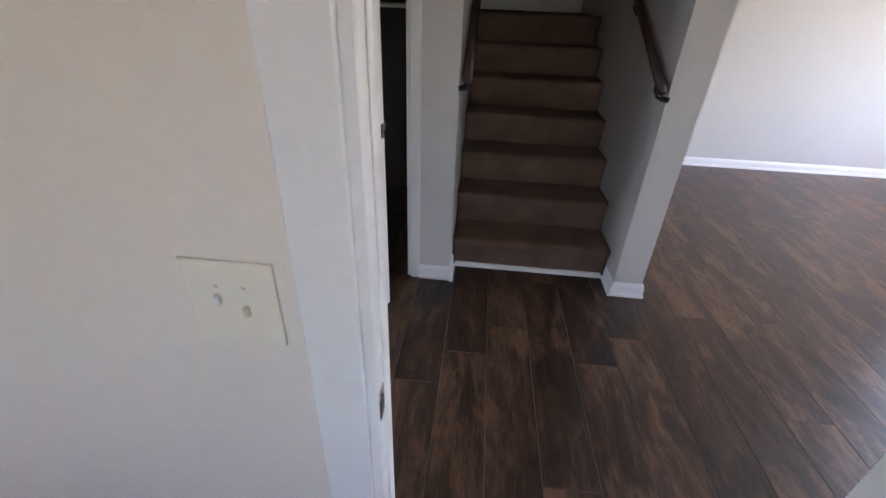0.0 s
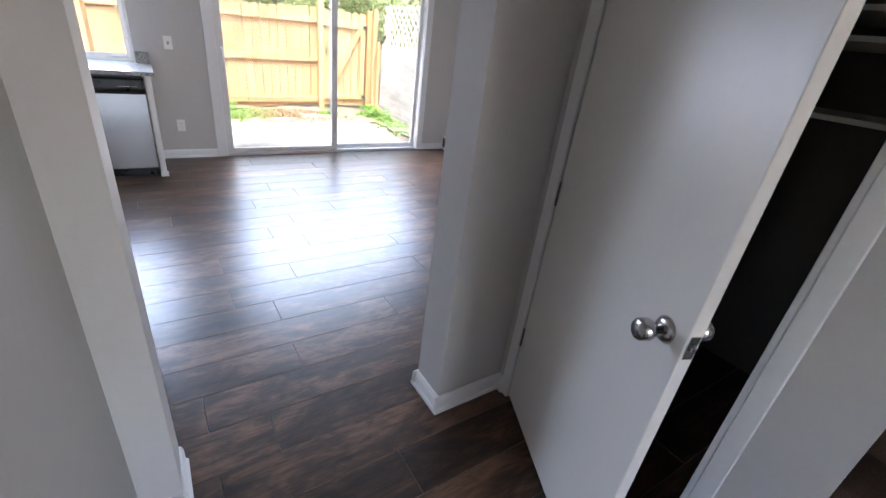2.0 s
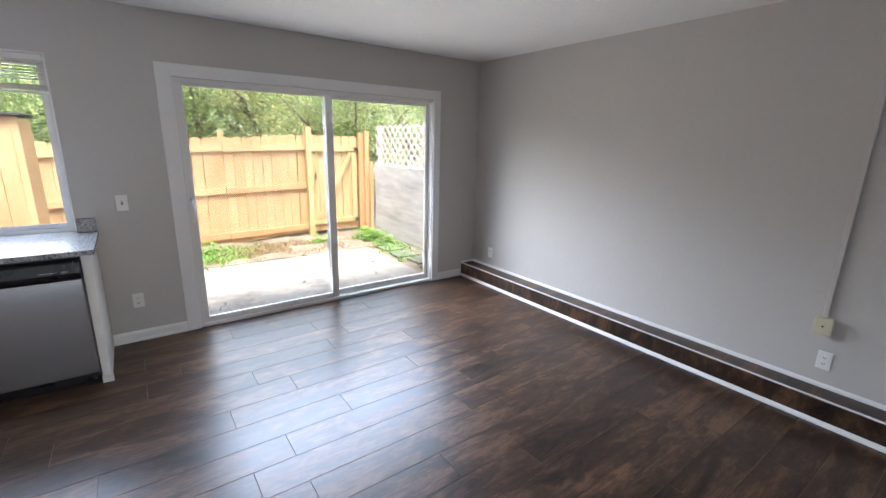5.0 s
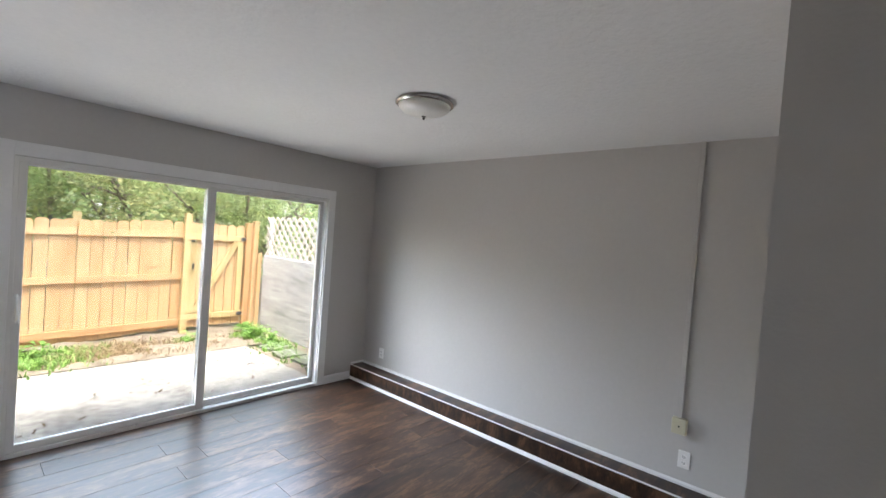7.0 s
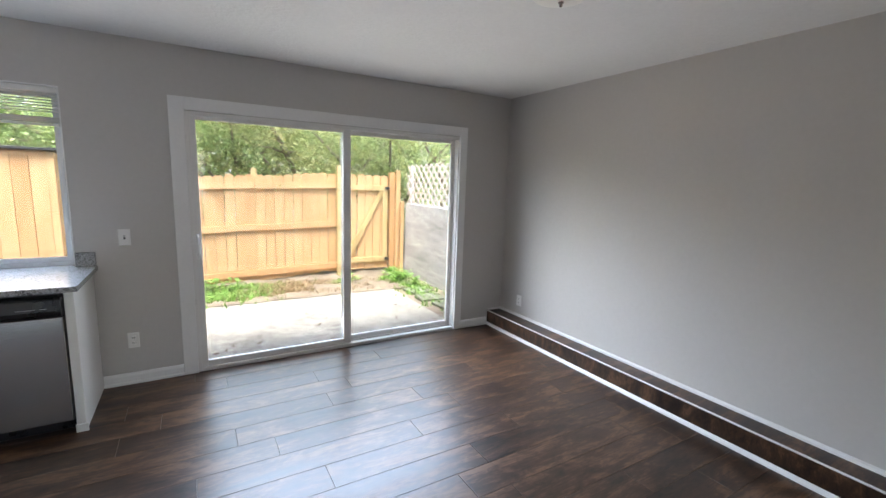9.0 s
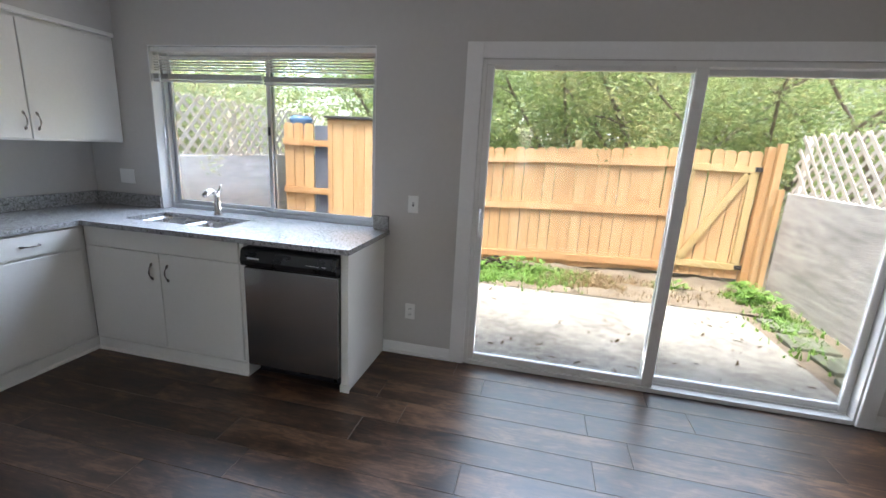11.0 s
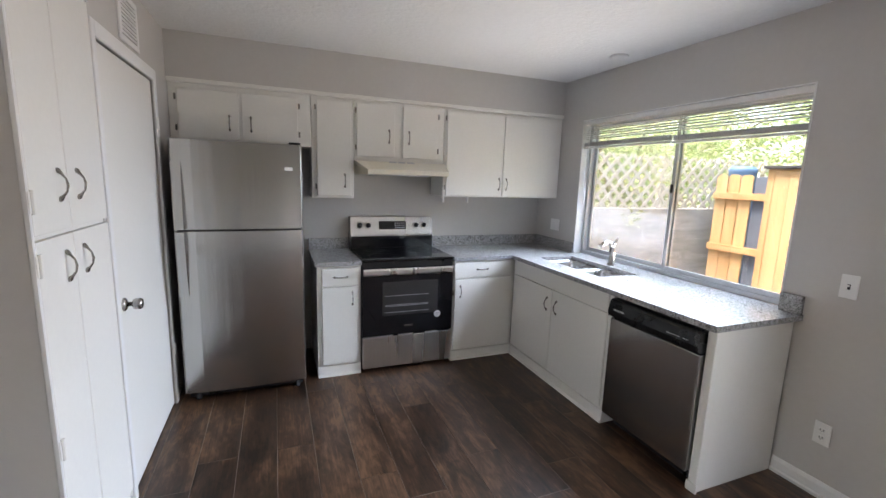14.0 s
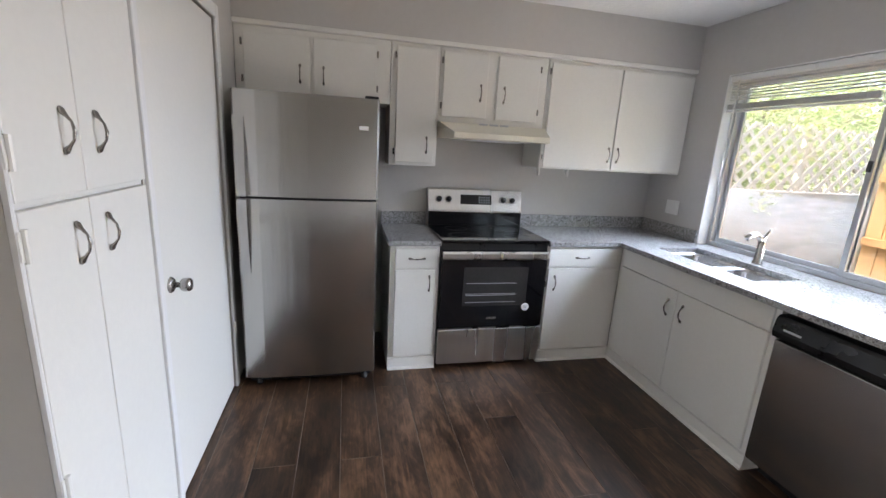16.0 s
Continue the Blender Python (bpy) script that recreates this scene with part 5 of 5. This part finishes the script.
part("brace", br, M_TREATED, gate).matrix_basis = pose(GX0 + 0.42, FY - 0.022, GZ + 0.88, 0, -math.degrees(math.atan2(1.15, 0.62)), 0)
for zr in (0.24, 1.52):
    part("hinge", boxes([(GX1 - 0.09, GX1 + 0.03, FY - 0.047, FY - 0.04, GZ + zr - 0.03, GZ + zr + 0.03)], 0.003), M_DARK, gate)
part("latch", boxes([(GX0 - 0.05, GX0 + 0.08, FY - 0.05, FY - 0.042, GZ + 1.44, GZ + 1.47), (GX0 + 0.05, GX0 + 0.08, FY - 0.06, FY - 0.04, GZ + 1.0, GZ + 1.1)], 0.003), M_DARK, gate)
for a, b in ((3.2, 3.3), (3.31, 3.37)):
    part("gate_post", box(a, b, FY - 0.3 if a > 3.25 else FY - 0.06, FY - 0.24 if a > 3.25 else FY + 0.03, GZ - 0.03, GZ + (1.8 if a < 3.25 else 1.3), 0.004), M_FENCE, fence)
part("gate_post", box(3.28, 3.36, FY - 0.16, FY - 0.08, GZ - 0.03, GZ + 1.84, 0.004), M_FENCE, fence)


def side_wall(name, x, inner, y0, y1, ztop, zl, mat, label):
    """A low rendered masonry wall with a weathered lattice on it."""
    w = thing(name, (x, (y0 + y1) / 2, GZ), 0, label, "garden wall")
    bm = boxes([(min(x, x - inner * 0.15), max(x, x - inner * 0.15), y0, y1, GZ - 0.2, ztop)], 0.01)
    part("masonry", bm, mat, w)
    lat = bmesh.new()
    h = zl - ztop
    step = 0.175
    n = int((y1 - y0 + h) / step)
    for k in range(n):
        for sgn, dx in ((1, 0.0), (-1, 0.011)):
            ya = y0 - h + k * step if sgn > 0 else y0 + k * step
            yb = ya + h * sgn
            za, zb = ztop, zl
            lo, hi = y0, y1
            t0, t1 = 0.0, 1.0
            d = yb - ya
            for lim, side in ((lo, 1), (hi, -1)):
                tt = (lim - ya) / d
                if (d > 0) == (side > 0):
                    t0 = max(t0, tt)
                else:
                    t1 = min(t1, tt)
            if t1 - t0 < 0.05:
                continue
            p0 = Vector((x - inner * (0.02 + dx), ya + d * t0, za + h * t0))
            p1 = Vector((x - inner * (0.02 + dx), ya + d * t1, za + h * t1))
            off = (p1 - p0).normalized().cross(Vector((1, 0, 0))) * 0.021
            th = Vector((0.004, 0, 0))
            q = [bm_v for bm_v in (lat.verts.new(p0 + off + th), lat.verts.new(p1 + off + th), lat.verts.new(p1 - off + th), lat.verts.new(p0 - off + th),
                                   lat.verts.new(p0 + off - th), lat.verts.new(p1 + off - th), lat.verts.new(p1 - off - th), lat.verts.new(p0 - off - th))]
            for f in ((0, 1, 2, 3), (7, 6, 5, 4), (0, 4, 5, 1), (1, 5, 6, 2), (2, 6, 7, 3), (3, 7, 4, 0)):
                lat.faces.new([q[i] for i in f])
    bmesh.ops.recalc_face_normals(lat, faces=lat.faces[:])
    part("lattice", lat, M_LATTICE, w, "weathered diagonal wooden lattice")
    for y in (y0 + 0.03, (y0 + y1) / 2, y1 - 0.03):
        part("lattice_post", box(x - inner * 0.1 - 0.03, x - inner * 0.1 + 0.03, y - 0.03, y + 0.03, ztop - 0.1, zl, 0.003), M_LATTICE, w)
    return w


side_wall("yard_wall", 3.4, -1, 0.2, 3.2, 1.17, 1.83, M_CONC, "stained rendered yard wall with lattice on top")
side_wall("yard_wall", -3.35, 1, 0.2, 4.2, 1.25, 1.91, M_CONC_BROWN, "brownish stained rendered wall with lattice outside the kitchen")

# short fence, shed and bin beyond the kitchen window
f2 = thing("fence_panel", (-2.6, 2.55, GZ), 0, "short orange picket fence panel beside the shed", "fence")
for k in range(3):
    put_part("picket", PICK_ME, f2, pose(-2.92 + 0.14 * k, 2.56, GZ + 0.13 + 0.005 * (k % 2), 0, 0.3 * (k - 1.5), 0))
for zr in (0.92, 1.55):
    part("rail", box(-2.93, -2.1, 2.515, 2.558, GZ + zr - 0.04, GZ + zr + 0.04, 0.003), M_FENCE_H, f2)
part("grey_board", box(-2.49, -2.1, 2.579, 2.6, GZ, GZ + 1.78, 0.004), M_BLUEGREY, f2, "blue-grey painted board")
shed = thing("garden_shed", (-1.5, 2.3, GZ), 0, "orange cedar garden shed with dark flat roof", "shed")
SXa, SXb, SYa, SYb, SZ = -1.97, -1.05, 1.95, 2.7, 1.74
nb = 6
bw = (SXb - SXa - 0.12) / nb
for k in range(nb):
    part("board", box(SXa + 0.06 + bw * k + 0.0015, SXa + 0.06 + bw * (k + 1) - 0.0015, SYa + 0.006, SYa + 0.03, GZ + 0.05, SZ - 0.05, 0.002), M_FENCE, shed)
part("corner_board", box(SXa, SXa + 0.06, SYa, SYa + 0.04, GZ + 0.02, SZ, 0.003), M_FENCE, shed)
part("corner_board", box(SXb - 0.06, SXb, SYa, SYa + 0.04, GZ + 0.02, SZ, 0.003), M_FENCE, shed)
part("top_board", box(SXa + 0.06, SXb - 0.06, SYa, SYa + 0.04, SZ - 0.05, SZ, 0.003), M_FENCE_H, shed)
part("side_wall", boxes([(SXb - 0.03, SXb - 0.004, SYa + 0.041, SYb, GZ + 0.02, SZ - 0.02), (SXa + 0.004, SXa + 0.03, SYa + 0.041, SYb, GZ + 0.02, SZ - 0.02), (SXa + 0.03, SXb - 0.03, SYb - 0.03, SYb, GZ + 0.02, SZ - 0.02)], 0.003), M_FENCE, shed)
rf = box(SXa - 0.03, SXb + 0.03, SYa - 0.04, SYb + 0.04, SZ + 0.002, SZ + 0.03, 0.004)
part("roof", rf, M_ROOFING, shed, "dark shingled roof")
bn = thing("blue_bin", (-3.0, 3.2, GZ), 0, "blue plastic barrel behind the fence", "bin")
part("drum", lathe([(0.0, GZ), (0.15, GZ), (0.17, GZ + 0.5), (0.17, GZ + 1.5), (0.155, GZ + 1.84), (0.165, GZ + 1.87), (0.13, GZ + 1.92), (0.0, GZ + 1.92)], (-3.0, 3.1, 0), sides=24), M_BIN, bn, smooth=True)

# stepping stones by the wall
for k, (sx, sy, rz) in enumerate(((3.05, 1.95, 8), (3.02, 1.5, -5), (3.08, 1.08, 4), (3.0, 0.62, -9))):
    sn = thing("stepping_stone", (sx, sy, GZ), rz, "mossy grey stepping stone beside the wall", "stone", "stepping stones")
    part("slab", box(-0.19, 0.19, -0.16, 0.16, -0.02, 0.025 + 0.006 * k, 0.01, 2), M_STONE, sn, local=True)


def blades(name, spots, height, mat, label, category, seed, width=0.008):
    """Many bent blades; spots: x, y, spread, count."""
    r = random.Random(seed)
    vs, fs = [], []
    for sx, sy, spread_x, spread_y, n in spots:
        for _ in range(n):
            x, y = r.gauss(sx, spread_x), r.gauss(sy, spread_y)
            a, h, w = r.uniform(0, 6.283), height * r.uniform(0.4, 1.2), width * r.uniform(0.6, 1.5)
            lx, ly = math.cos(a), math.sin(a)
            lean = h * r.uniform(0.2, 0.9)
            i = len(vs)
            for s in (0.0, 0.55, 1.0):
                cx, cy, cz = x + lx * lean * s * s, y + ly * lean * s * s, GZ + 0.0 + h * s * (1 - 0.25 * s)
                ww = w * (1 - s * 0.85)
                vs.append((cx - ly * ww, cy + lx * ww, cz))
                vs.append((cx + ly * ww, cy - lx * ww, cz))
            fs += [(i, i + 1, i + 3, i + 2), (i + 2, i + 3, i + 5, i + 4)]
    me = bpy.data.meshes.new(name)
    me.from_pydata(vs, [], fs)
    me.materials.append(mat)
    return tagged(new(name, me), label, category, kind="stuff")


blades("weeds", [(0.0, 2.75, 0.5, 0.22, 1900), (0.15, 2.55, 0.35, 0.12, 900), (2.95, 1.7, 0.14, 0.4, 220), (0.75, 2.95, 0.3, 0.15, 500), (-0.6, 2.5, 0.5, 0.1, 500), (3.05, 2.75, 0.12, 0.14, 420), (3.12, 2.2, 0.1, 0.25, 300), (2.2, 2.9, 0.1, 0.1, 120)], 0.085, M_GRASS, "patchy bright green weeds along the fence", "weeds", 3, 0.012)
blades("dry_grass", [(1.2, 2.85, 0.28, 0.2, 2200), (1.9, 2.8, 0.5, 0.25, 900), (0.4, 2.6, 0.5, 0.12, 700)], 0.07, M_STRAW, "dead straw-coloured grass on the soil", "dry grass", 5, 0.006)
r = random.Random(9)
litter = bmesh.new()
for _ in range(420):
    lx, ly = r.uniform(-0.6, 3.3), r.choice((r.uniform(0.4, 2.2), r.uniform(2.2, 3.3)))
    s, a = r.uniform(0.008, 0.03), r.uniform(0, 3.14)
    m = pose(lx, ly, GZ + 0.012, r.uniform(-20, 20), r.uniform(-20, 20), math.degrees(a))
    vs = [litter.verts.new(m @ Vector(p)) for p in ((-s, -s * 0.3, 0), (s, -s * 0.25, 0), (s * 1.2, s * 0.25, 0.003), (-s * 0.8, s * 0.3, 0.004))]
    litter.faces.new(vs)
solid("leaf_litter", litter, M_DEBRIS, "scattered dry leaves and twigs on the patio", "leaf litter", kind="stuff")


pile = thing("debris_pile", (-0.02, 3.1, GZ), 0, "dark pile of rotting wood scraps by the fence", "debris")
rp = random.Random(17)
for k in range(26):
    ln, wd = rp.uniform(0.1, 0.3), rp.uniform(0.02, 0.045)
    bm = box(-ln / 2, ln / 2, -wd / 2, wd / 2, -0.012, 0.012, 0.003)
    bx, by = rp.gauss(-0.02, 0.16), rp.gauss(3.1, 0.09)
    hz = 0.02 + 0.12 * math.exp(-((bx + 0.02) / 0.17) ** 2 - ((by - 3.1) / 0.12) ** 2) * rp.uniform(0.5, 1)
    part("wood_scrap", bm, M_SCRAP, pile).matrix_basis = pose(bx, by, GZ + hz, rp.uniform(-12, 12), rp.uniform(-14, 14), rp.uniform(-50, 50))


def broad_weeds(name, spots, label, seed):
    """Low plants with broad folded leaves on short stems; spots: x, y, leaves."""
    r = random.Random(seed)
    vs, fs = [], []
    for sx, sy, n in spots:
        for _ in range(n):
            a, tl = r.uniform(0, 6.283), r.uniform(0.2, 0.8)
            d = Vector((math.cos(a), math.sin(a), 0))
            side = Vector((-d.y, d.x, 0))
            ln, w = r.uniform(0.06, 0.13), r.uniform(0.025, 0.045)
            p = Vector((sx, sy, GZ + r.uniform(0.03, 0.16))) + d * r.uniform(0.0, 0.09)
            q, e2 = p + d * ln * 0.5 + Vector((0, 0, ln * 0.5 * tl)), p + d * ln + Vector((0, 0, ln * 0.35 * tl))
            i = len(vs)
            vs += [p, q + side * w + Vector((0, 0, 0.012)), e2, q - side * w + Vector((0, 0, 0.012)), q]
            fs += [(i, i + 4, i + 1), (i + 1, i + 4, i + 2), (i + 2, i + 4, i + 3), (i + 3, i + 4, i)]
    me = bpy.data.meshes.new(name)
    me.from_pydata([tuple(v) for v in vs], [], fs)
    me.materials.append(M_GRASS)
    return tagged(new(name, me), label, "weeds", kind="stuff")


broad_weeds("broad_weeds", [(3.02, 2.95, 40), (3.12, 2.7, 34), (2.95, 2.6, 22), (3.1, 2.3, 26), (0.1, 2.85, 26), (0.35, 3.0, 30), (-0.2, 2.7, 24), (0.6, 2.9, 18), (2.25, 2.8, 10)], "bright green broad-leaved weeds by the gate and fence", 41)


def tree(x, y, h, spread, seed, mat, label):
    r = random.Random(seed)
    t = thing("tree", (x, y, GZ), 0, label, "tree", "trees behind the fence")
    bm = bmesh.new()
    tips = []
    for k in range(r.randint(3, 5)):
        a = r.uniform(0, 6.283)
        p = Vector((x + 0.1 * math.cos(a), y + 0.1 * math.sin(a), GZ - 0.05))
        pts, rad = [p.copy()], [0.055]
        for s in range(1, 6):
            p = p + Vector((math.cos(a) * spread * 0.09 * s + r.uniform(-0.1, 0.1), math.sin(a) * spread * 0.09 * s + r.uniform(-0.1, 0.1), h * 0.17))
            pts.append(p.copy())
            rad.append(0.055 * (1 - s / 6.5))
            if s > 1:
                tips.append(p.copy())
                q = p + Vector((r.uniform(-1, 1), r.uniform(-1, 1), r.uniform(0.1, 0.6))) * spread * 0.35
                tube([p, (p + q) / 2 + Vector((0, 0, 0.05)), q], [0.02, 0.014, 0.006], 5, bm=bm)
                tips.append(q)
        tube(pts, rad, 7, bm=bm)
    part("trunk", bm, M_BARK, t)
    vs, fs = [], []
    clumps = []
    for tip in tips:
        for _ in range(10):
            clumps.append(tip + Vector((r.gauss(0, spread * 0.24), r.gauss(0, spread * 0.24), r.gauss(0, spread * 0.2))))
    for c in clumps:
        rad = r.uniform(0.12, 0.34)
        for _ in range(r.randint(36, 62)):
            d = Vector((r.gauss(0, 1), r.gauss(0, 1), r.gauss(0, 0.8)))
            p = c + d * rad * 0.6
            u = Vector((r.uniform(-1, 1), r.uniform(-1, 1), r.uniform(-0.7, 0.3))).normalized()
            v = u.cross(Vector((r.uniform(-1, 1), r.uniform(-1, 1), r.uniform(-1, 1)))).normalized()
            s = r.uniform(0.024, 0.05)
            i = len(vs)
            vs += [p - u * s, p + v * s * 0.45, p + u * s, p - v * s * 0.45]
            fs.append((i, i + 1, i + 2, i + 3))
    me = bpy.data.meshes.new("crown")
    me.from_pydata([tuple(v) for v in vs], [], fs)
    me.materials.append(mat)
    part("crown", me, None, t)
    return t


k = 0
for x, y, h, s in ((-4.6, 6.4, 3.6, 2.0), (-2.4, 6.0, 3.4, 1.9), (-5.6, 1.6, 3.2, 1.7), (-5.4, 3.6, 3.4, 1.8), (-7.4, 2.8, 4.2, 2.2), (-7.0, 5.0, 4.0, 2.1), (-0.6, 5.4, 3.9, 1.9), (1.0, 5.9, 3.7, 1.9), (2.4, 5.3, 4.1, 2.0), (4.1, 5.8, 3.8, 2.0), (5.8, 5.0, 4.0, 2.1), (7.6, 6.2, 4.2, 2.2),
                   (-3.6, 8.6, 4.6, 2.4), (-1.6, 8.0, 4.4, 2.2), (0.2, 8.4, 4.8, 2.5), (1.8, 7.6, 4.2, 2.2), (3.4, 8.2, 4.7, 2.5), (5.0, 7.6, 4.4, 2.3), (6.8, 8.6, 5.0, 2.6), (9.2, 7.4, 4.6, 2.4)):
    k += 1
    tree(x, y, h, s, 20 + k, M_LEAF if k % 3 else M_LEAF2, "leafy green shrub tree with several thin trunks")

# pale house beyond the trees
hs = thing("house", (6.0, 19, GZ), 0, "pale sided house with dark roof behind the trees", "house")
part("wall", boxes([(0.0, 14.0, 16.0, 22.0, GZ - 0.2, 4.6)]), M_SIDING, hs)
part("roof", prism([(15.5, 4.6), (19.0, 6.8), (22.5, 4.6), (22.5, 4.5), (15.5, 4.5)], -0.4, 14.4, "x"), M_ROOFING, hs)
for wx in (1.5, 4.5, 8.0, 11.5):
    for wz in (0.9, 3.0):
        wd = part("window", boxes([(wx, wx + 1.1, 15.94, 15.999, wz, wz + 0.06), (wx, wx + 1.1, 15.94, 15.999, wz + 1.14, wz + 1.2), (wx, wx + 0.06, 15.94, 15.999, wz + 0.06, wz + 1.14), (wx + 1.04, wx + 1.1, 15.94, 15.999, wz + 0.06, wz + 1.14)]), M_TRIM, hs)
        part("pane", box(wx + 0.06, wx + 1.04, 15.97, 15.99, wz + 0.06, wz + 1.14), M_BLACKGLASS, wd)

# ---------------------------------------------------------------- floor planks
PW, PL = 0.2, 1.22


def plank_mesh(w, l):
    c, d = 0.0018, 0.0022
    bm = bmesh.new()
    lo = [bm.verts.new(p) for p in ((0, 0, -0.006), (l, 0, -0.006), (l, w, -0.006), (0, w, -0.006))]
    mid = [bm.verts.new(p) for p in ((0.0004, 0.0004, -d), (l - 0.0004, 0.0004, -d), (l - 0.0004, w - 0.0004, -d), (0.0004, w - 0.0004, -d))]
    up = [bm.verts.new(p) for p in ((c, c, 0), (l - c, c, 0), (l - c, w - c, 0), (c, w - c, 0))]
    for a, b in ((lo, mid), (mid, up)):
        for i in range(4):
            bm.faces.new((a[i], a[(i + 1) % 4], b[(i + 1) % 4], b[i]))
    for f in bm.faces[-4:]:
        f.material_index = 1
    bm.faces.new(up)
    return mesh_of("plank", bm, [M_FLOOR, M_EDGE])


PLANKS = {}
r = random.Random(12)
row = 0
y = -0.001 - PW * 0.25
spans = []
yy = 0.012
while yy > YF:
    y0 = max(yy - PW, YF)
    if yy > YD1 - 0.05:
        runs = [(XW, XR)]
    elif yy > YS1 + 0.1:
        runs = [(-3.39, 2.0)]
    elif yy > YS0 - 0.1:
        runs = [(-3.39, 0.83)]
    elif yy > -7.2:
        runs = [(-3.39, XL)]
    else:
        runs = [(XH, XL)]
    for a, b in runs:
        x = a - r.choice((0.0, 0.2, 0.4, 0.61, 0.8, 1.0))
        while x < b - 0.01:
            x0, x1 = max(x, a), min(x + PL, b)
            if x1 - x0 > 0.03:
                key = (round(yy - y0, 3), round(x1 - x0, 3))
                if key not in PLANKS:
                    PLANKS[key] = plank_mesh(*key)
                put_part("plank", PLANKS[key], floor, pose(x0, y0, 0))
            x += PL
    yy -= PW
